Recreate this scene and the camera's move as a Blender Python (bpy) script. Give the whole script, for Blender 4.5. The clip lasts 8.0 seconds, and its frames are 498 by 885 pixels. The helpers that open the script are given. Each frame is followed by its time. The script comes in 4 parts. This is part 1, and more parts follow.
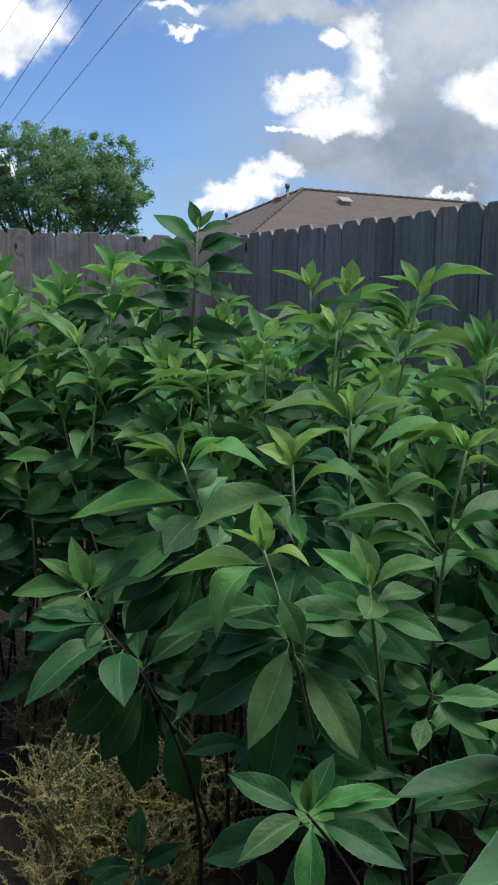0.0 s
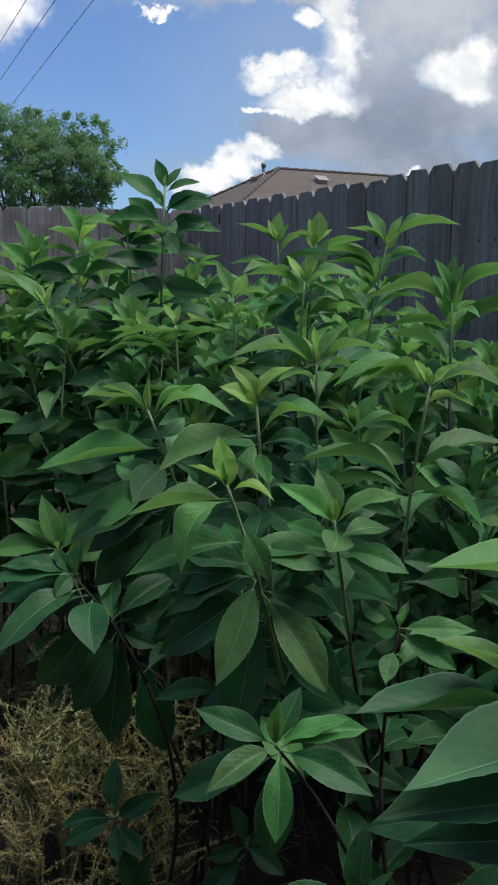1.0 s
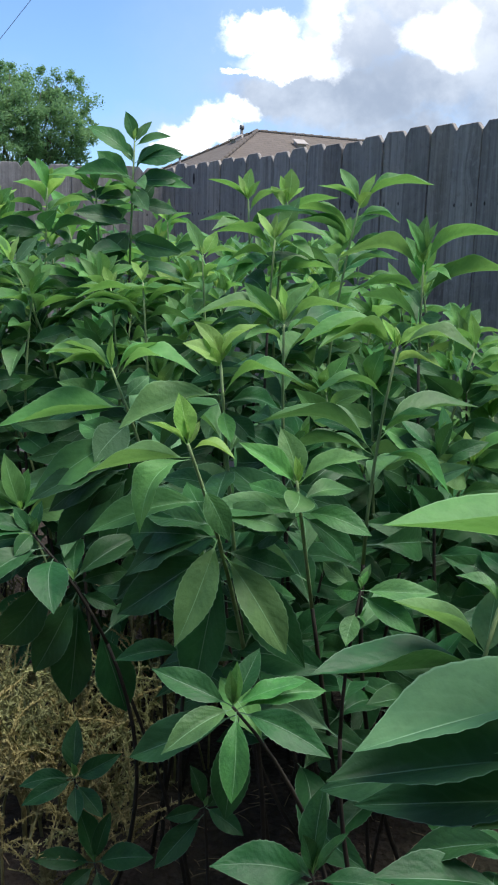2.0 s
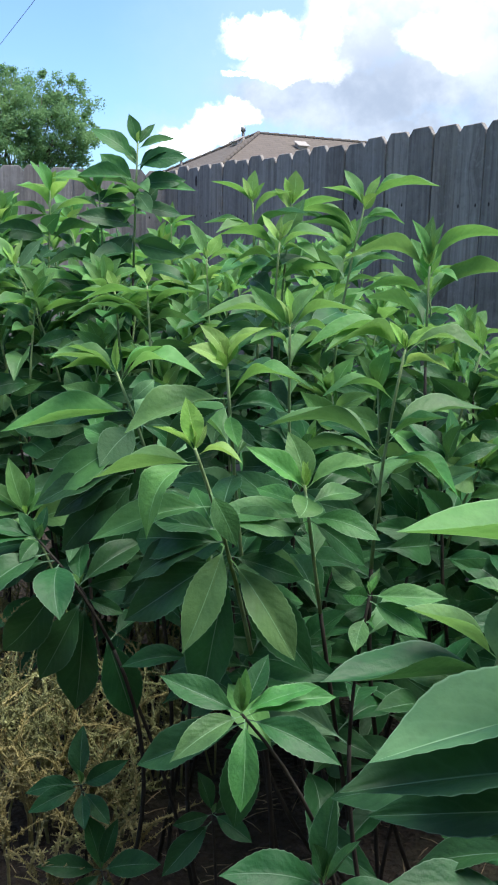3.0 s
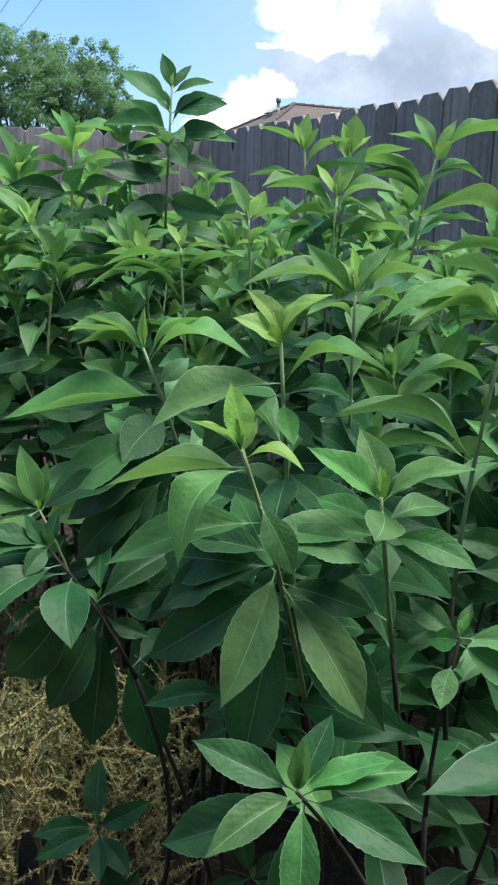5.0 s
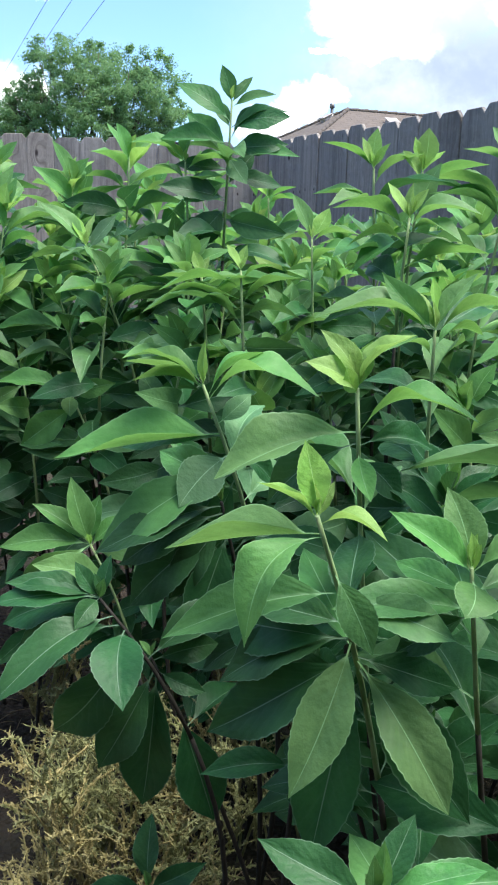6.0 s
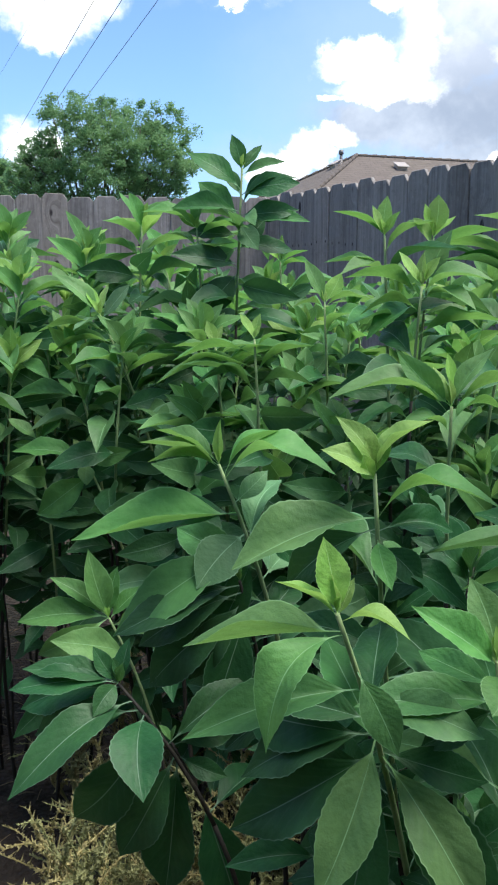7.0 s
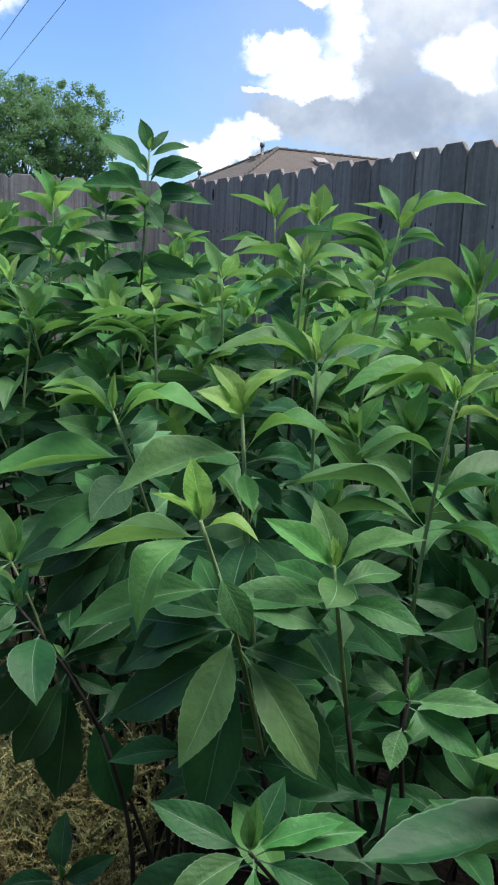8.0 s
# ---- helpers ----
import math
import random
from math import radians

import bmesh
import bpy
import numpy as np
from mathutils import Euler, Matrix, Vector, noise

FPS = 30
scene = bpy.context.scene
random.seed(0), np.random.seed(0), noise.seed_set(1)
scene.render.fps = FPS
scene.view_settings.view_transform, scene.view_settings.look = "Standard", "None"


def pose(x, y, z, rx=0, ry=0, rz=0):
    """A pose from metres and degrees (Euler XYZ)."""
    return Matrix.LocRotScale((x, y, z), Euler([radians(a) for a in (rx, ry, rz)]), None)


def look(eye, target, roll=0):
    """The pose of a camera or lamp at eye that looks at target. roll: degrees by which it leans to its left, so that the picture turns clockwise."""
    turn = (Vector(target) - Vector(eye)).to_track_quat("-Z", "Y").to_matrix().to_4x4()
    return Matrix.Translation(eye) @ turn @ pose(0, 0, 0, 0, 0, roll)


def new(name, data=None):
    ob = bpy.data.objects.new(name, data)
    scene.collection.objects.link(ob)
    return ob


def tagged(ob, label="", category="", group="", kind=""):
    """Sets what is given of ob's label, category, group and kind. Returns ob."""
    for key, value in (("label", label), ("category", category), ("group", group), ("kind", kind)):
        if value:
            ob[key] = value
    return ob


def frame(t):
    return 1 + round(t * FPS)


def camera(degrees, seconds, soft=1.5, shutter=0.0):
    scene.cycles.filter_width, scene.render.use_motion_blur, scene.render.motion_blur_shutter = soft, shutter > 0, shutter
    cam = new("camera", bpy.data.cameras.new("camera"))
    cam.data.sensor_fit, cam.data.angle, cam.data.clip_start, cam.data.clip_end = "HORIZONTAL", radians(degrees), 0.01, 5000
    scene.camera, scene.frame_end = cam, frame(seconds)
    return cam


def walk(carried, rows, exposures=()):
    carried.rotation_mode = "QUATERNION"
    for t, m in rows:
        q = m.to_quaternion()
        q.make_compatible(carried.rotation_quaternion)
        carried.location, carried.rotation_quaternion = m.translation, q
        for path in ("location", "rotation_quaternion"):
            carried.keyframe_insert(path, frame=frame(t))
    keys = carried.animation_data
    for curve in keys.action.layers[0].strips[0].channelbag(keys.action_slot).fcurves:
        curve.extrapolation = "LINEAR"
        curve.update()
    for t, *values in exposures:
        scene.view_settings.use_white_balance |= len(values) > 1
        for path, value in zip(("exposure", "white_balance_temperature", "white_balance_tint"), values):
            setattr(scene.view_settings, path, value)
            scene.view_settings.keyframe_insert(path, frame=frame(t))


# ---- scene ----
cam = camera(30.8, 8.0, 2.1)
PATH = [
    (0, (0.0914, 0.0953, 1.4364), (0.0142, 2.07, 1.1287), 1.22),
    (0.5, (0.0977, 0.0895, 1.4128), (0.0333, 2.0686, 1.1322), 0.95),
    (1, (0.1198, 0.0899, 1.3702), (0.083, 2.0599, 1.0271), 0.32),
    (1.2, (0.1378, 0.0931, 1.3615), (0.1167, 2.0575, 0.9863), 0.29),
    (2.3, (0.1338, 0.1224, 1.3493), (0.1609, 2.0784, 0.9329), 1.70),
    (2.5, (0.1244, 0.1265, 1.3409), (0.1457, 2.0825, 0.9243), 1.64),
    (3, (0.13, 0.1254, 1.3557), (0.1452, 2.0826, 0.9443), 1.19),
    (3.5, (0.1442, 0.1167, 1.3437), (0.1701, 2.0727, 0.9273), 1.59),
    (4, (0.1683, 0.0874, 1.3679), (0.1673, 2.039, 0.9303), 2.27),
    (4.5, (0.1508, 0.2014, 1.3546), (0.1277, 2.1528, 0.917), 1.94),
    (5, (0.0966, 0.3985, 1.3218), (0.0492, 2.3434, 0.8581), 1.66),
    (5.2, (0.0776, 0.443, 1.3265), (0.0104, 2.3834, 0.8466), 1.74),
    (6.3, (0.0675, 0.5212, 1.3745), (-0.1231, 2.4643, 0.9409), 0.78),
    (6.5, (0.0704, 0.5314, 1.3923), (-0.1283, 2.478, 0.9785), 0.07),
    (7, (0.0664, 0.5259, 1.3968), (-0.1306, 2.4823, 1.0315), -0.01),
    (7.5, (0.0978, 0.4864, 1.3754), (-0.0355, 2.4494, 1.0159), 0.60),
    (8, (0.1209, 0.3598, 1.3694), (0.1108, 2.3231, 0.9878), 2.50),
]
EXPOSURES = [(0.0, -0.37), (0.5, -0.54), (1.0, -0.51), (1.2, -0.39), (2.3, 0.35), (2.5, 0.4), (3.0, 0.53), (4.5, 0.51), (5.0, 0.44), (5.2, 0.47), (6.3, 0.86), (6.5, 0.81), (7.0, 0.38), (7.5, 0.16), (8.0, 0.13)]
walk(cam, [(t, look(eye, target, roll)) for t, eye, target, roll in PATH], EXPOSURES)

# ---- light: bright broken cloud, sun veiled, high up, from the right ----
SUN_DIR = Vector((0.38, -0.05, 0.92)).normalized()
sun = new("sun", bpy.data.lights.new("sun", "SUN"))
sun.data.energy, sun.data.angle, sun.data.color = 5.0, radians(40), (1.0, 0.95, 0.87)
sun.matrix_world = look((0, 0, 30), Vector((0, 0, 30)) - SUN_DIR)


class Nodes:
    """A short hand for node trees."""

    def __init__(self, tree):
        self.tree = tree
        tree.nodes.clear()

    def put(self, kind, ins=(), **props):
        n = self.tree.nodes.new(kind)
        for key, value in props.items():
            setattr(n, key, value)
        for key, value in dict(ins).items():
            if isinstance(value, bpy.types.NodeSocket):
                self.tree.links.new(value, n.inputs[key])
            else:
                n.inputs[key].default_value = value
        return n

    def math(self, op, a, b=0.0, c=0.0, clamp=False):
        return self.put("ShaderNodeMath", {0: a, 1: b, 2: c}, operation=op, use_clamp=clamp).outputs[0]

    def mix(self, f, a, b, blend="MIX"):
        return self.put("ShaderNodeMix", {0: f, 6: a, 7: b}, data_type="RGBA", blend_type=blend).outputs[2]

    def ramp(self, f, *stops):
        n = self.put("ShaderNodeValToRGB", {0: f})
        e = n.color_ramp.elements
        while len(e) < len(stops):
            e.new(0.5)
        for el, (p, c) in zip(e, stops):
            el.position, el.color = p, (*c, 1) if len(c) == 3 else c
        return n.outputs[0]

    def noise(self, vector, scale, detail=4.0, rough=0.55, distort=0.0):
        return self.put("ShaderNodeTexNoise", {"Vector": vector, "Scale": scale, "Detail": detail, "Roughness": rough, "Distortion": distort})

    def smooth(self, x, lo, hi):
        return self.put("ShaderNodeMapRange", {0: x, 1: lo, 2: hi, 3: 0.0, 4: 1.0}, interpolation_type="SMOOTHSTEP").outputs[0]


def rgb(r, g, b):
    return (r, g, b, 1.0)


def make_world():
    world = bpy.data.worlds.new("sky")
    scene.world = world
    world.use_nodes = True
    n = Nodes(world.node_tree)
    way = n.put("ShaderNodeTexCoord").outputs["Generated"]
    sky = n.put("ShaderNodeTexSky", sky_type="NISHITA", sun_disc=False, sun_elevation=math.asin(SUN_DIR.z),
                sun_rotation=math.atan2(SUN_DIR.x, SUN_DIR.y), air_density=1.0, dust_density=0.6, ozone_density=1.5)
    blue = n.mix(1.0, sky.outputs[0], rgb(0.122, 0.166, 0.236), "MULTIPLY")
    blue = n.mix(0.13, blue, rgb(0.5, 0.64, 0.82))
    parts = n.put("ShaderNodeSeparateXYZ", {0: way})
    ahead = n.math("MAXIMUM", parts.outputs[1], 0.05)
    u, v = n.math("DIVIDE", parts.outputs[0], ahead), n.math("DIVIDE", parts.outputs[2], ahead)
    flat = n.put("ShaderNodeCombineXYZ", {0: u, 1: v}).outputs[0]
    # ragged edges
    ragged = n.noise(flat, 15.0, 10.0, 0.62)
    shift = n.put("ShaderNodeVectorMath", {0: ragged.outputs["Color"], 1: (0.5, 0.5, 0.5)}, operation="SUBTRACT").outputs[0]
    shift = n.put("ShaderNodeVectorMath", {0: shift, "Scale": 0.095}, operation="SCALE").outputs[0]
    bent = n.put("ShaderNodeVectorMath", {0: flat, 1: shift}, operation="ADD").outputs[0]

    def heap(blobs, soft):
        """One cloud out of overlapping ellipses: centre, half width, half height."""
        total = None
        for x, y, a, b in blobs:
            d = n.put("ShaderNodeVectorMath", {0: bent, 1: (x, y, 0)}, operation="SUBTRACT").outputs[0]
            d = n.put("ShaderNodeVectorMath", {0: d, 1: (1 / a, 1 / b, 0)}, operation="MULTIPLY").outputs[0]
            d = n.put("ShaderNodeVectorMath", {0: d}, operation="LENGTH").outputs["Value"]
            m = n.smooth(d, 1.0 + soft, 1.0 - soft)
            total = m if total is None else n.math("MAXIMUM", total, m)
        return total

    white = heap([(0.010, 0.222, 0.039, 0.012), (0.044, 0.198, 0.052, 0.016), (0.075, 0.240, 0.025, 0.036), (0.069, 0.281, 0.019, 0.021), (0.040, 0.270, 0.016, 0.011), (0.022, 0.183, 0.030, 0.006),
                  (0.190, 0.230, 0.041, 0.024), (0.213, 0.217, 0.026, 0.024), (-0.068, 0.112, 0.026, 0.017), (-0.038, 0.127, 0.022, 0.015), (-0.015, 0.137, 0.022, 0.010), (-0.088, 0.098, 0.018, 0.010),
                  (-0.308, 0.288, 0.057, 0.026), (-0.312, 0.259, 0.032, 0.014), (-0.114, 0.285, 0.017, 0.004), (-0.132, 0.306, 0.027, 0.006), (-0.019, 0.184, 0.009, 0.005), (0.171, 0.114, 0.018, 0.005), (-0.345, 0.147, 0.030, 0.024), (-0.310, 0.140, 0.020, 0.012)], 0.42)
    hollow = heap([(0.064, 0.222, 0.026, 0.006), (0.055, 0.243, 0.012, 0.014)], 0.6)
    white = n.math("MULTIPLY", white, n.math("SUBTRACT", 1.0, n.math("MULTIPLY", hollow, 0.5)))
    grey = n.math('MULTIPLY', heap([(0.109, 0.163, 0.120, 0.038), (0.030, 0.156, 0.050, 0.024), (0.185, 0.172, 0.080, 0.042), (0.150, 0.122, 0.080, 0.024), (0.157, 0.279, 0.080, 0.044), (0.012, 0.302, 0.094, 0.016), (0.205, 0.296, 0.060, 0.040), (0.122, 0.217, 0.028, 0.040), (0.262, 0.210, 0.060, 0.1)], 0.45), 0.92)
    veil = n.math('MULTIPLY', heap([(0.108, 0.2, 0.190, 0.138), (-0.060, 0.121, 0.080, 0.034), (-0.30, 0.119, 0.08, 0.056), (-0.05, 0.30, 0.12, 0.02)], 0.55), 0.55)
    fine = n.noise(flat, 22.0, 6.0, 0.6).outputs[0]
    broad = n.noise(flat, 5.0, 4.0, 0.5).outputs[0]
    white_c = n.mix(n.smooth(fine, 0.3, 0.7), rgb(1.3, 1.35, 1.42), rgb(1.9, 1.9, 1.88))
    mottled = n.noise(flat, 8.0, 6.0, 0.6).outputs[0]
    grey_c = n.mix(n.smooth(mottled, 0.36, 0.66), rgb(0.42, 0.50, 0.64), rgb(0.72, 0.81, 0.95))
    grey_c = n.mix(n.smooth(n.math("ADD", v, n.math("MULTIPLY", broad, 0.12)), 0.225, 0.30), grey_c, n.mix(n.smooth(mottled, 0.35, 0.65), rgb(0.66, 0.74, 0.88), rgb(1.0, 1.06, 1.14)))
    far_clouds = n.smooth(n.noise(way, 2.2, 6.0, 0.55).outputs[0], 0.47, 0.62)
    behind = n.smooth(parts.outputs[1], 0.75, 0.35)
    far_clouds = n.math("MULTIPLY", far_clouds, n.math("MAXIMUM", behind, n.smooth(v, 0.55, 0.8)))
    col = n.mix(far_clouds, blue, rgb(0.52, 0.58, 0.66))
    col = n.mix(veil, col, rgb(0.55, 0.75, 1.0))
    col = n.mix(grey, col, grey_c)
    col = n.mix(white, col, white_c)
    bg = n.put("ShaderNodeBackground", {0: col, 1: 0.86})
    n.put("ShaderNodeOutputWorld", {0: bg.outputs[0]})


make_world()


# ---- materials ----
def material(name):
    m = bpy.data.materials.new(name)
    m.use_nodes = True
    return m, Nodes(m.node_tree)


def finish(n, color, rough=0.7, height=None, bump=0.3, dist=0.01, **more):
    ins = {"Base Color": color, "Roughness": rough}
    ins.update({k.replace("_", " "): v for k, v in more.items()})
    if height is not None:
        ins["Normal"] = n.put("ShaderNodeBump", {"Height": height, "Strength": bump, "Distance": dist}).outputs[0]
    s = n.put("ShaderNodeBsdfPrincipled", ins)
    n.put("ShaderNodeOutputMaterial", {0: s.outputs[0]})
    return s


def leaf_material(name, dark, light, through_color, gloss, thin):
    """Leaf green with a pale midrib, side veins, blotches and light coming through the blade."""
    m, n = material(name)
    uv = n.put("ShaderNodeSeparateXYZ", {0: n.put("ShaderNodeTexCoord").outputs["UV"]})
    across = n.math("ABSOLUTE", n.math("SUBTRACT", uv.outputs[0], 0.5))
    along = uv.outputs[1]
    rand = n.put("ShaderNodeObjectInfo").outputs["Random"]
    place = n.put("ShaderNodeTexCoord").outputs["Object"]
    loc = n.put("ShaderNodeVectorMath", {0: place, 1: n.put("ShaderNodeCombineXYZ", {0: n.math("MULTIPLY", rand, 37.0)}).outputs[0]}, operation="ADD").outputs[0]
    rib = n.smooth(across, 0.014, 0.004)
    stalk = n.smooth(along, 0.16, 0.1)
    wave = n.math("ADD", n.math("MULTIPLY", along, 56.0), n.math("MULTIPLY", across, -30.0))
    wave = n.math("ADD", wave, n.math("MULTIPLY", n.noise(loc, 5.0, 2.0).outputs[0], 9.0))
    vein = n.math("POWER", n.math("ADD", n.math("MULTIPLY", n.math("SINE", wave), 0.5), 0.5), 9.0)
    vein = n.math("MULTIPLY", vein, n.smooth(across, 0.48, 0.2))
    blotch = n.noise(loc, 4.0, 5.0, 0.6).outputs[0]
    speck = n.noise(loc, 26.0, 3.0, 0.6).outputs[0]
    base = n.mix(n.smooth(blotch, 0.3, 0.7), rgb(*dark), rgb(*light))
    base = n.mix(n.math("MULTIPLY", n.smooth(speck, 0.45, 0.75), 0.25), base, rgb(*[c * 0.6 for c in dark]))
    hsv = n.put("ShaderNodeHueSaturation", {"Hue": n.math("ADD", 0.482, n.math("MULTIPLY", rand, 0.022)), "Saturation": n.math("ADD", 0.94, n.math("MULTIPLY", rand, 0.16)),
                                           "Value": n.math("ADD", 0.72, n.math("MULTIPLY", n.math("FRACT", n.math("MULTIPLY", rand, 7.3)), 0.46)), "Color": base})
    pale = rgb(*[c * 1.4 + 0.15 for c in light])
    col = n.mix(n.math("MULTIPLY", vein, 0.05), hsv.outputs[0], pale)
    col = n.mix(n.math("MULTIPLY", n.math("MAXIMUM", rib, stalk), 0.85), col, pale)
    rim = n.math("MULTIPLY", n.smooth(across, 0.47, 0.495), n.smooth(along, 0.2, 0.3))
    col = n.mix(n.math("MULTIPLY", rim, 0.5), col, pale)
    height = n.math("SUBTRACT", n.math("ADD", n.math("MULTIPLY", blotch, 1.1), n.math("MULTIPLY", speck, 0.2)), n.math("ADD", n.math("MULTIPLY", n.math("SINE", wave), 0.034), n.math("MULTIPLY", rib, 1.0)))
    bump = n.put("ShaderNodeBump", {"Height": height, "Strength": 0.24, "Distance": 0.010}).outputs[0]
    s = n.put("ShaderNodeBsdfPrincipled", {"Base Color": col, "Roughness": gloss, "Specular IOR Level": 0.25, "Normal": bump})
    thr = n.mix(0.5, col, rgb(*through_color))
    t = n.put("ShaderNodeBsdfTranslucent", {0: thr, "Normal": bump})
    mixed = n.put("ShaderNodeMixShader", {0: thin, 1: s.outputs[0], 2: t.outputs[0]})
    n.put("ShaderNodeOutputMaterial", {0: mixed.outputs[0]})
    return m


# Mature leaves, and low or inner ones whose shade is put into this dark colour.
LEAF_OLD_SHADE = leaf_material("leaf_mature_shade", (0.027, 0.101, 0.040), (0.043, 0.143, 0.053), (0.10, 0.28, 0.055), 0.46, 0.24)
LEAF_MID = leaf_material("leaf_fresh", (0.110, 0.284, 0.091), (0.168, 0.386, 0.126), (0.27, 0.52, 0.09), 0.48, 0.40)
# Pale undersides; upper faces given it have their sheen put into the colour.
LEAF_PALE = leaf_material("leaf_underside_sheen", (0.120, 0.280, 0.135), (0.180, 0.370, 0.180), (0.2, 0.42, 0.14), 0.6, 0.34)
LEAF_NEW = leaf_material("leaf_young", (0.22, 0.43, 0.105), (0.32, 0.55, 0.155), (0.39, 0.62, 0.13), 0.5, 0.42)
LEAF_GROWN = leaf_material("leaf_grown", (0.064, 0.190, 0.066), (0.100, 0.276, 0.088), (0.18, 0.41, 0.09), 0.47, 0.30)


def bark_material(name, a, b, scale=30.0):
    m, n = material(name)
    p = n.put("ShaderNodeTexCoord").outputs["Object"]
    long = n.put("ShaderNodeMapping", {0: p, "Scale": (1, 1, 0.25)}).outputs[0]
    g = n.noise(long, scale * 3, 5.0, 0.6).outputs[0]
    k = n.noise(p, scale * 0.4, 3.0).outputs[0]
    col = n.mix(n.smooth(g, 0.3, 0.7), rgb(*a), rgb(*b))
    col = n.mix(n.math("MULTIPLY", n.smooth(k, 0.45, 0.7), 0.4), col, rgb(*[c * 0.5 for c in a]))
    finish(n, col, 0.75, g, 0.5, 0.004)
    return m


STEM_GREEN = bark_material("green_stem", (0.19, 0.30, 0.12), (0.31, 0.42, 0.19))
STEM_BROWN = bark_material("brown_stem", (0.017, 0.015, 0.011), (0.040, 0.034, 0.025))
TRUNK = bark_material("tree_bark", (0.07, 0.055, 0.04), (0.14, 0.11, 0.08), 6.0)


def wood_material():
    """Weathered grey fence boards: streaks down the grain, knots, dark stains."""
    m, n = material("weathered_wood")
    p = n.put("ShaderNodeTexCoord").outputs["Object"]
    rand = n.put("ShaderNodeObjectInfo").outputs["Random"]
    off = n.put("ShaderNodeCombineXYZ", {0: n.math("MULTIPLY", rand, 31.0), 1: n.math("MULTIPLY", rand, 17.0), 2: n.math("MULTIPLY", rand, 53.0)}).outputs[0]
    q = n.put("ShaderNodeVectorMath", {0: p, 1: off}, operation="ADD").outputs[0]
    knots = n.put("ShaderNodeTexVoronoi", {"Vector": n.put("ShaderNodeMapping", {0: q, "Scale": (5.0, 5.0, 2.2)}).outputs[0], "Scale": 1.0, "Randomness": 1.0}).outputs["Distance"]
    ring = n.smooth(knots, 0.30, 0.0)
    grainv = n.put("ShaderNodeMapping", {0: q, "Scale": (60.0, 60.0, 2.4)}).outputs[0]
    grainv = n.put("ShaderNodeVectorMath", {0: grainv, 1: n.put("ShaderNodeCombineXYZ", {0: n.math("MULTIPLY", ring, 4.0)}).outputs[0]}, operation="ADD").outputs[0]
    grain = n.noise(grainv, 1.0, 6.0, 0.62, 0.4).outputs[0]
    streak = n.noise(n.put("ShaderNodeMapping", {0: q, "Scale": (14.0, 14.0, 1.0)}).outputs[0], 1.0, 4.0, 0.6).outputs[0]
    stain = n.noise(q, 2.6, 4.0, 0.6).outputs[0]
    col = n.ramp(grain, (0.25, (0.13, 0.118, 0.106)), (0.5, (0.255, 0.236, 0.216)), (0.78, (0.39, 0.365, 0.335)))
    col = n.mix(n.math("MULTIPLY", n.smooth(streak, 0.45, 0.72), 0.45), col, rgb(0.36, 0.338, 0.312))
    col = n.mix(n.math("MULTIPLY", n.smooth(stain, 0.5, 0.75), 0.55), col, rgb(0.095, 0.085, 0.085))
    col = n.mix(n.smooth(knots, 0.085, 0.06), col, rgb(0.025, 0.02, 0.02))
    mottle = n.noise(q, 34.0, 5.0, 0.7).outputs[0]
    col = n.mix(n.math("MULTIPLY", n.smooth(mottle, 0.52, 0.72), 0.4), col, rgb(0.42, 0.398, 0.37))
    col = n.mix(n.math("MULTIPLY", n.smooth(mottle, 0.46, 0.3), 0.35), col, rgb(0.09, 0.08, 0.075))
    axes = n.put("ShaderNodeSeparateXYZ", {0: p})
    side = n.math("POWER", n.math("SUBTRACT", n.math("ABSOLUTE", axes.outputs[0]), n.math("ADD", 0.03, n.math("MULTIPLY", rand, 0.02))), 2.0)
    drop = n.math("POWER", n.math("SUBTRACT", axes.outputs[2], n.math("ADD", 1.54, n.math("MULTIPLY", n.math("FRACT", n.math("MULTIPLY", rand, 9.1)), 0.03))), 2.0)
    nail = n.math("SQRT", n.math("ADD", side, n.math("MULTIPLY", drop, 0.4)))
    col = n.mix(n.math("MULTIPLY", n.smooth(nail, 0.006, 0.003), n.math("GREATER_THAN", n.math("FRACT", n.math("MULTIPLY", rand, 3.3)), 0.55)), col, rgb(0.03, 0.024, 0.022))
    val = n.put("ShaderNodeHueSaturation", {"Value": n.math("ADD", 0.78, n.math("MULTIPLY", rand, 0.42)), "Saturation": n.math("ADD", 0.7, n.math("MULTIPLY", n.math("FRACT", n.math("MULTIPLY", rand, 5.7)), 0.7)), "Color": col})
    finish(n, val.outputs[0], 0.85, n.math("ADD", grain, n.math("MULTIPLY", streak, 0.6)), 0.7, 0.006)
    return m


WOOD = wood_material()


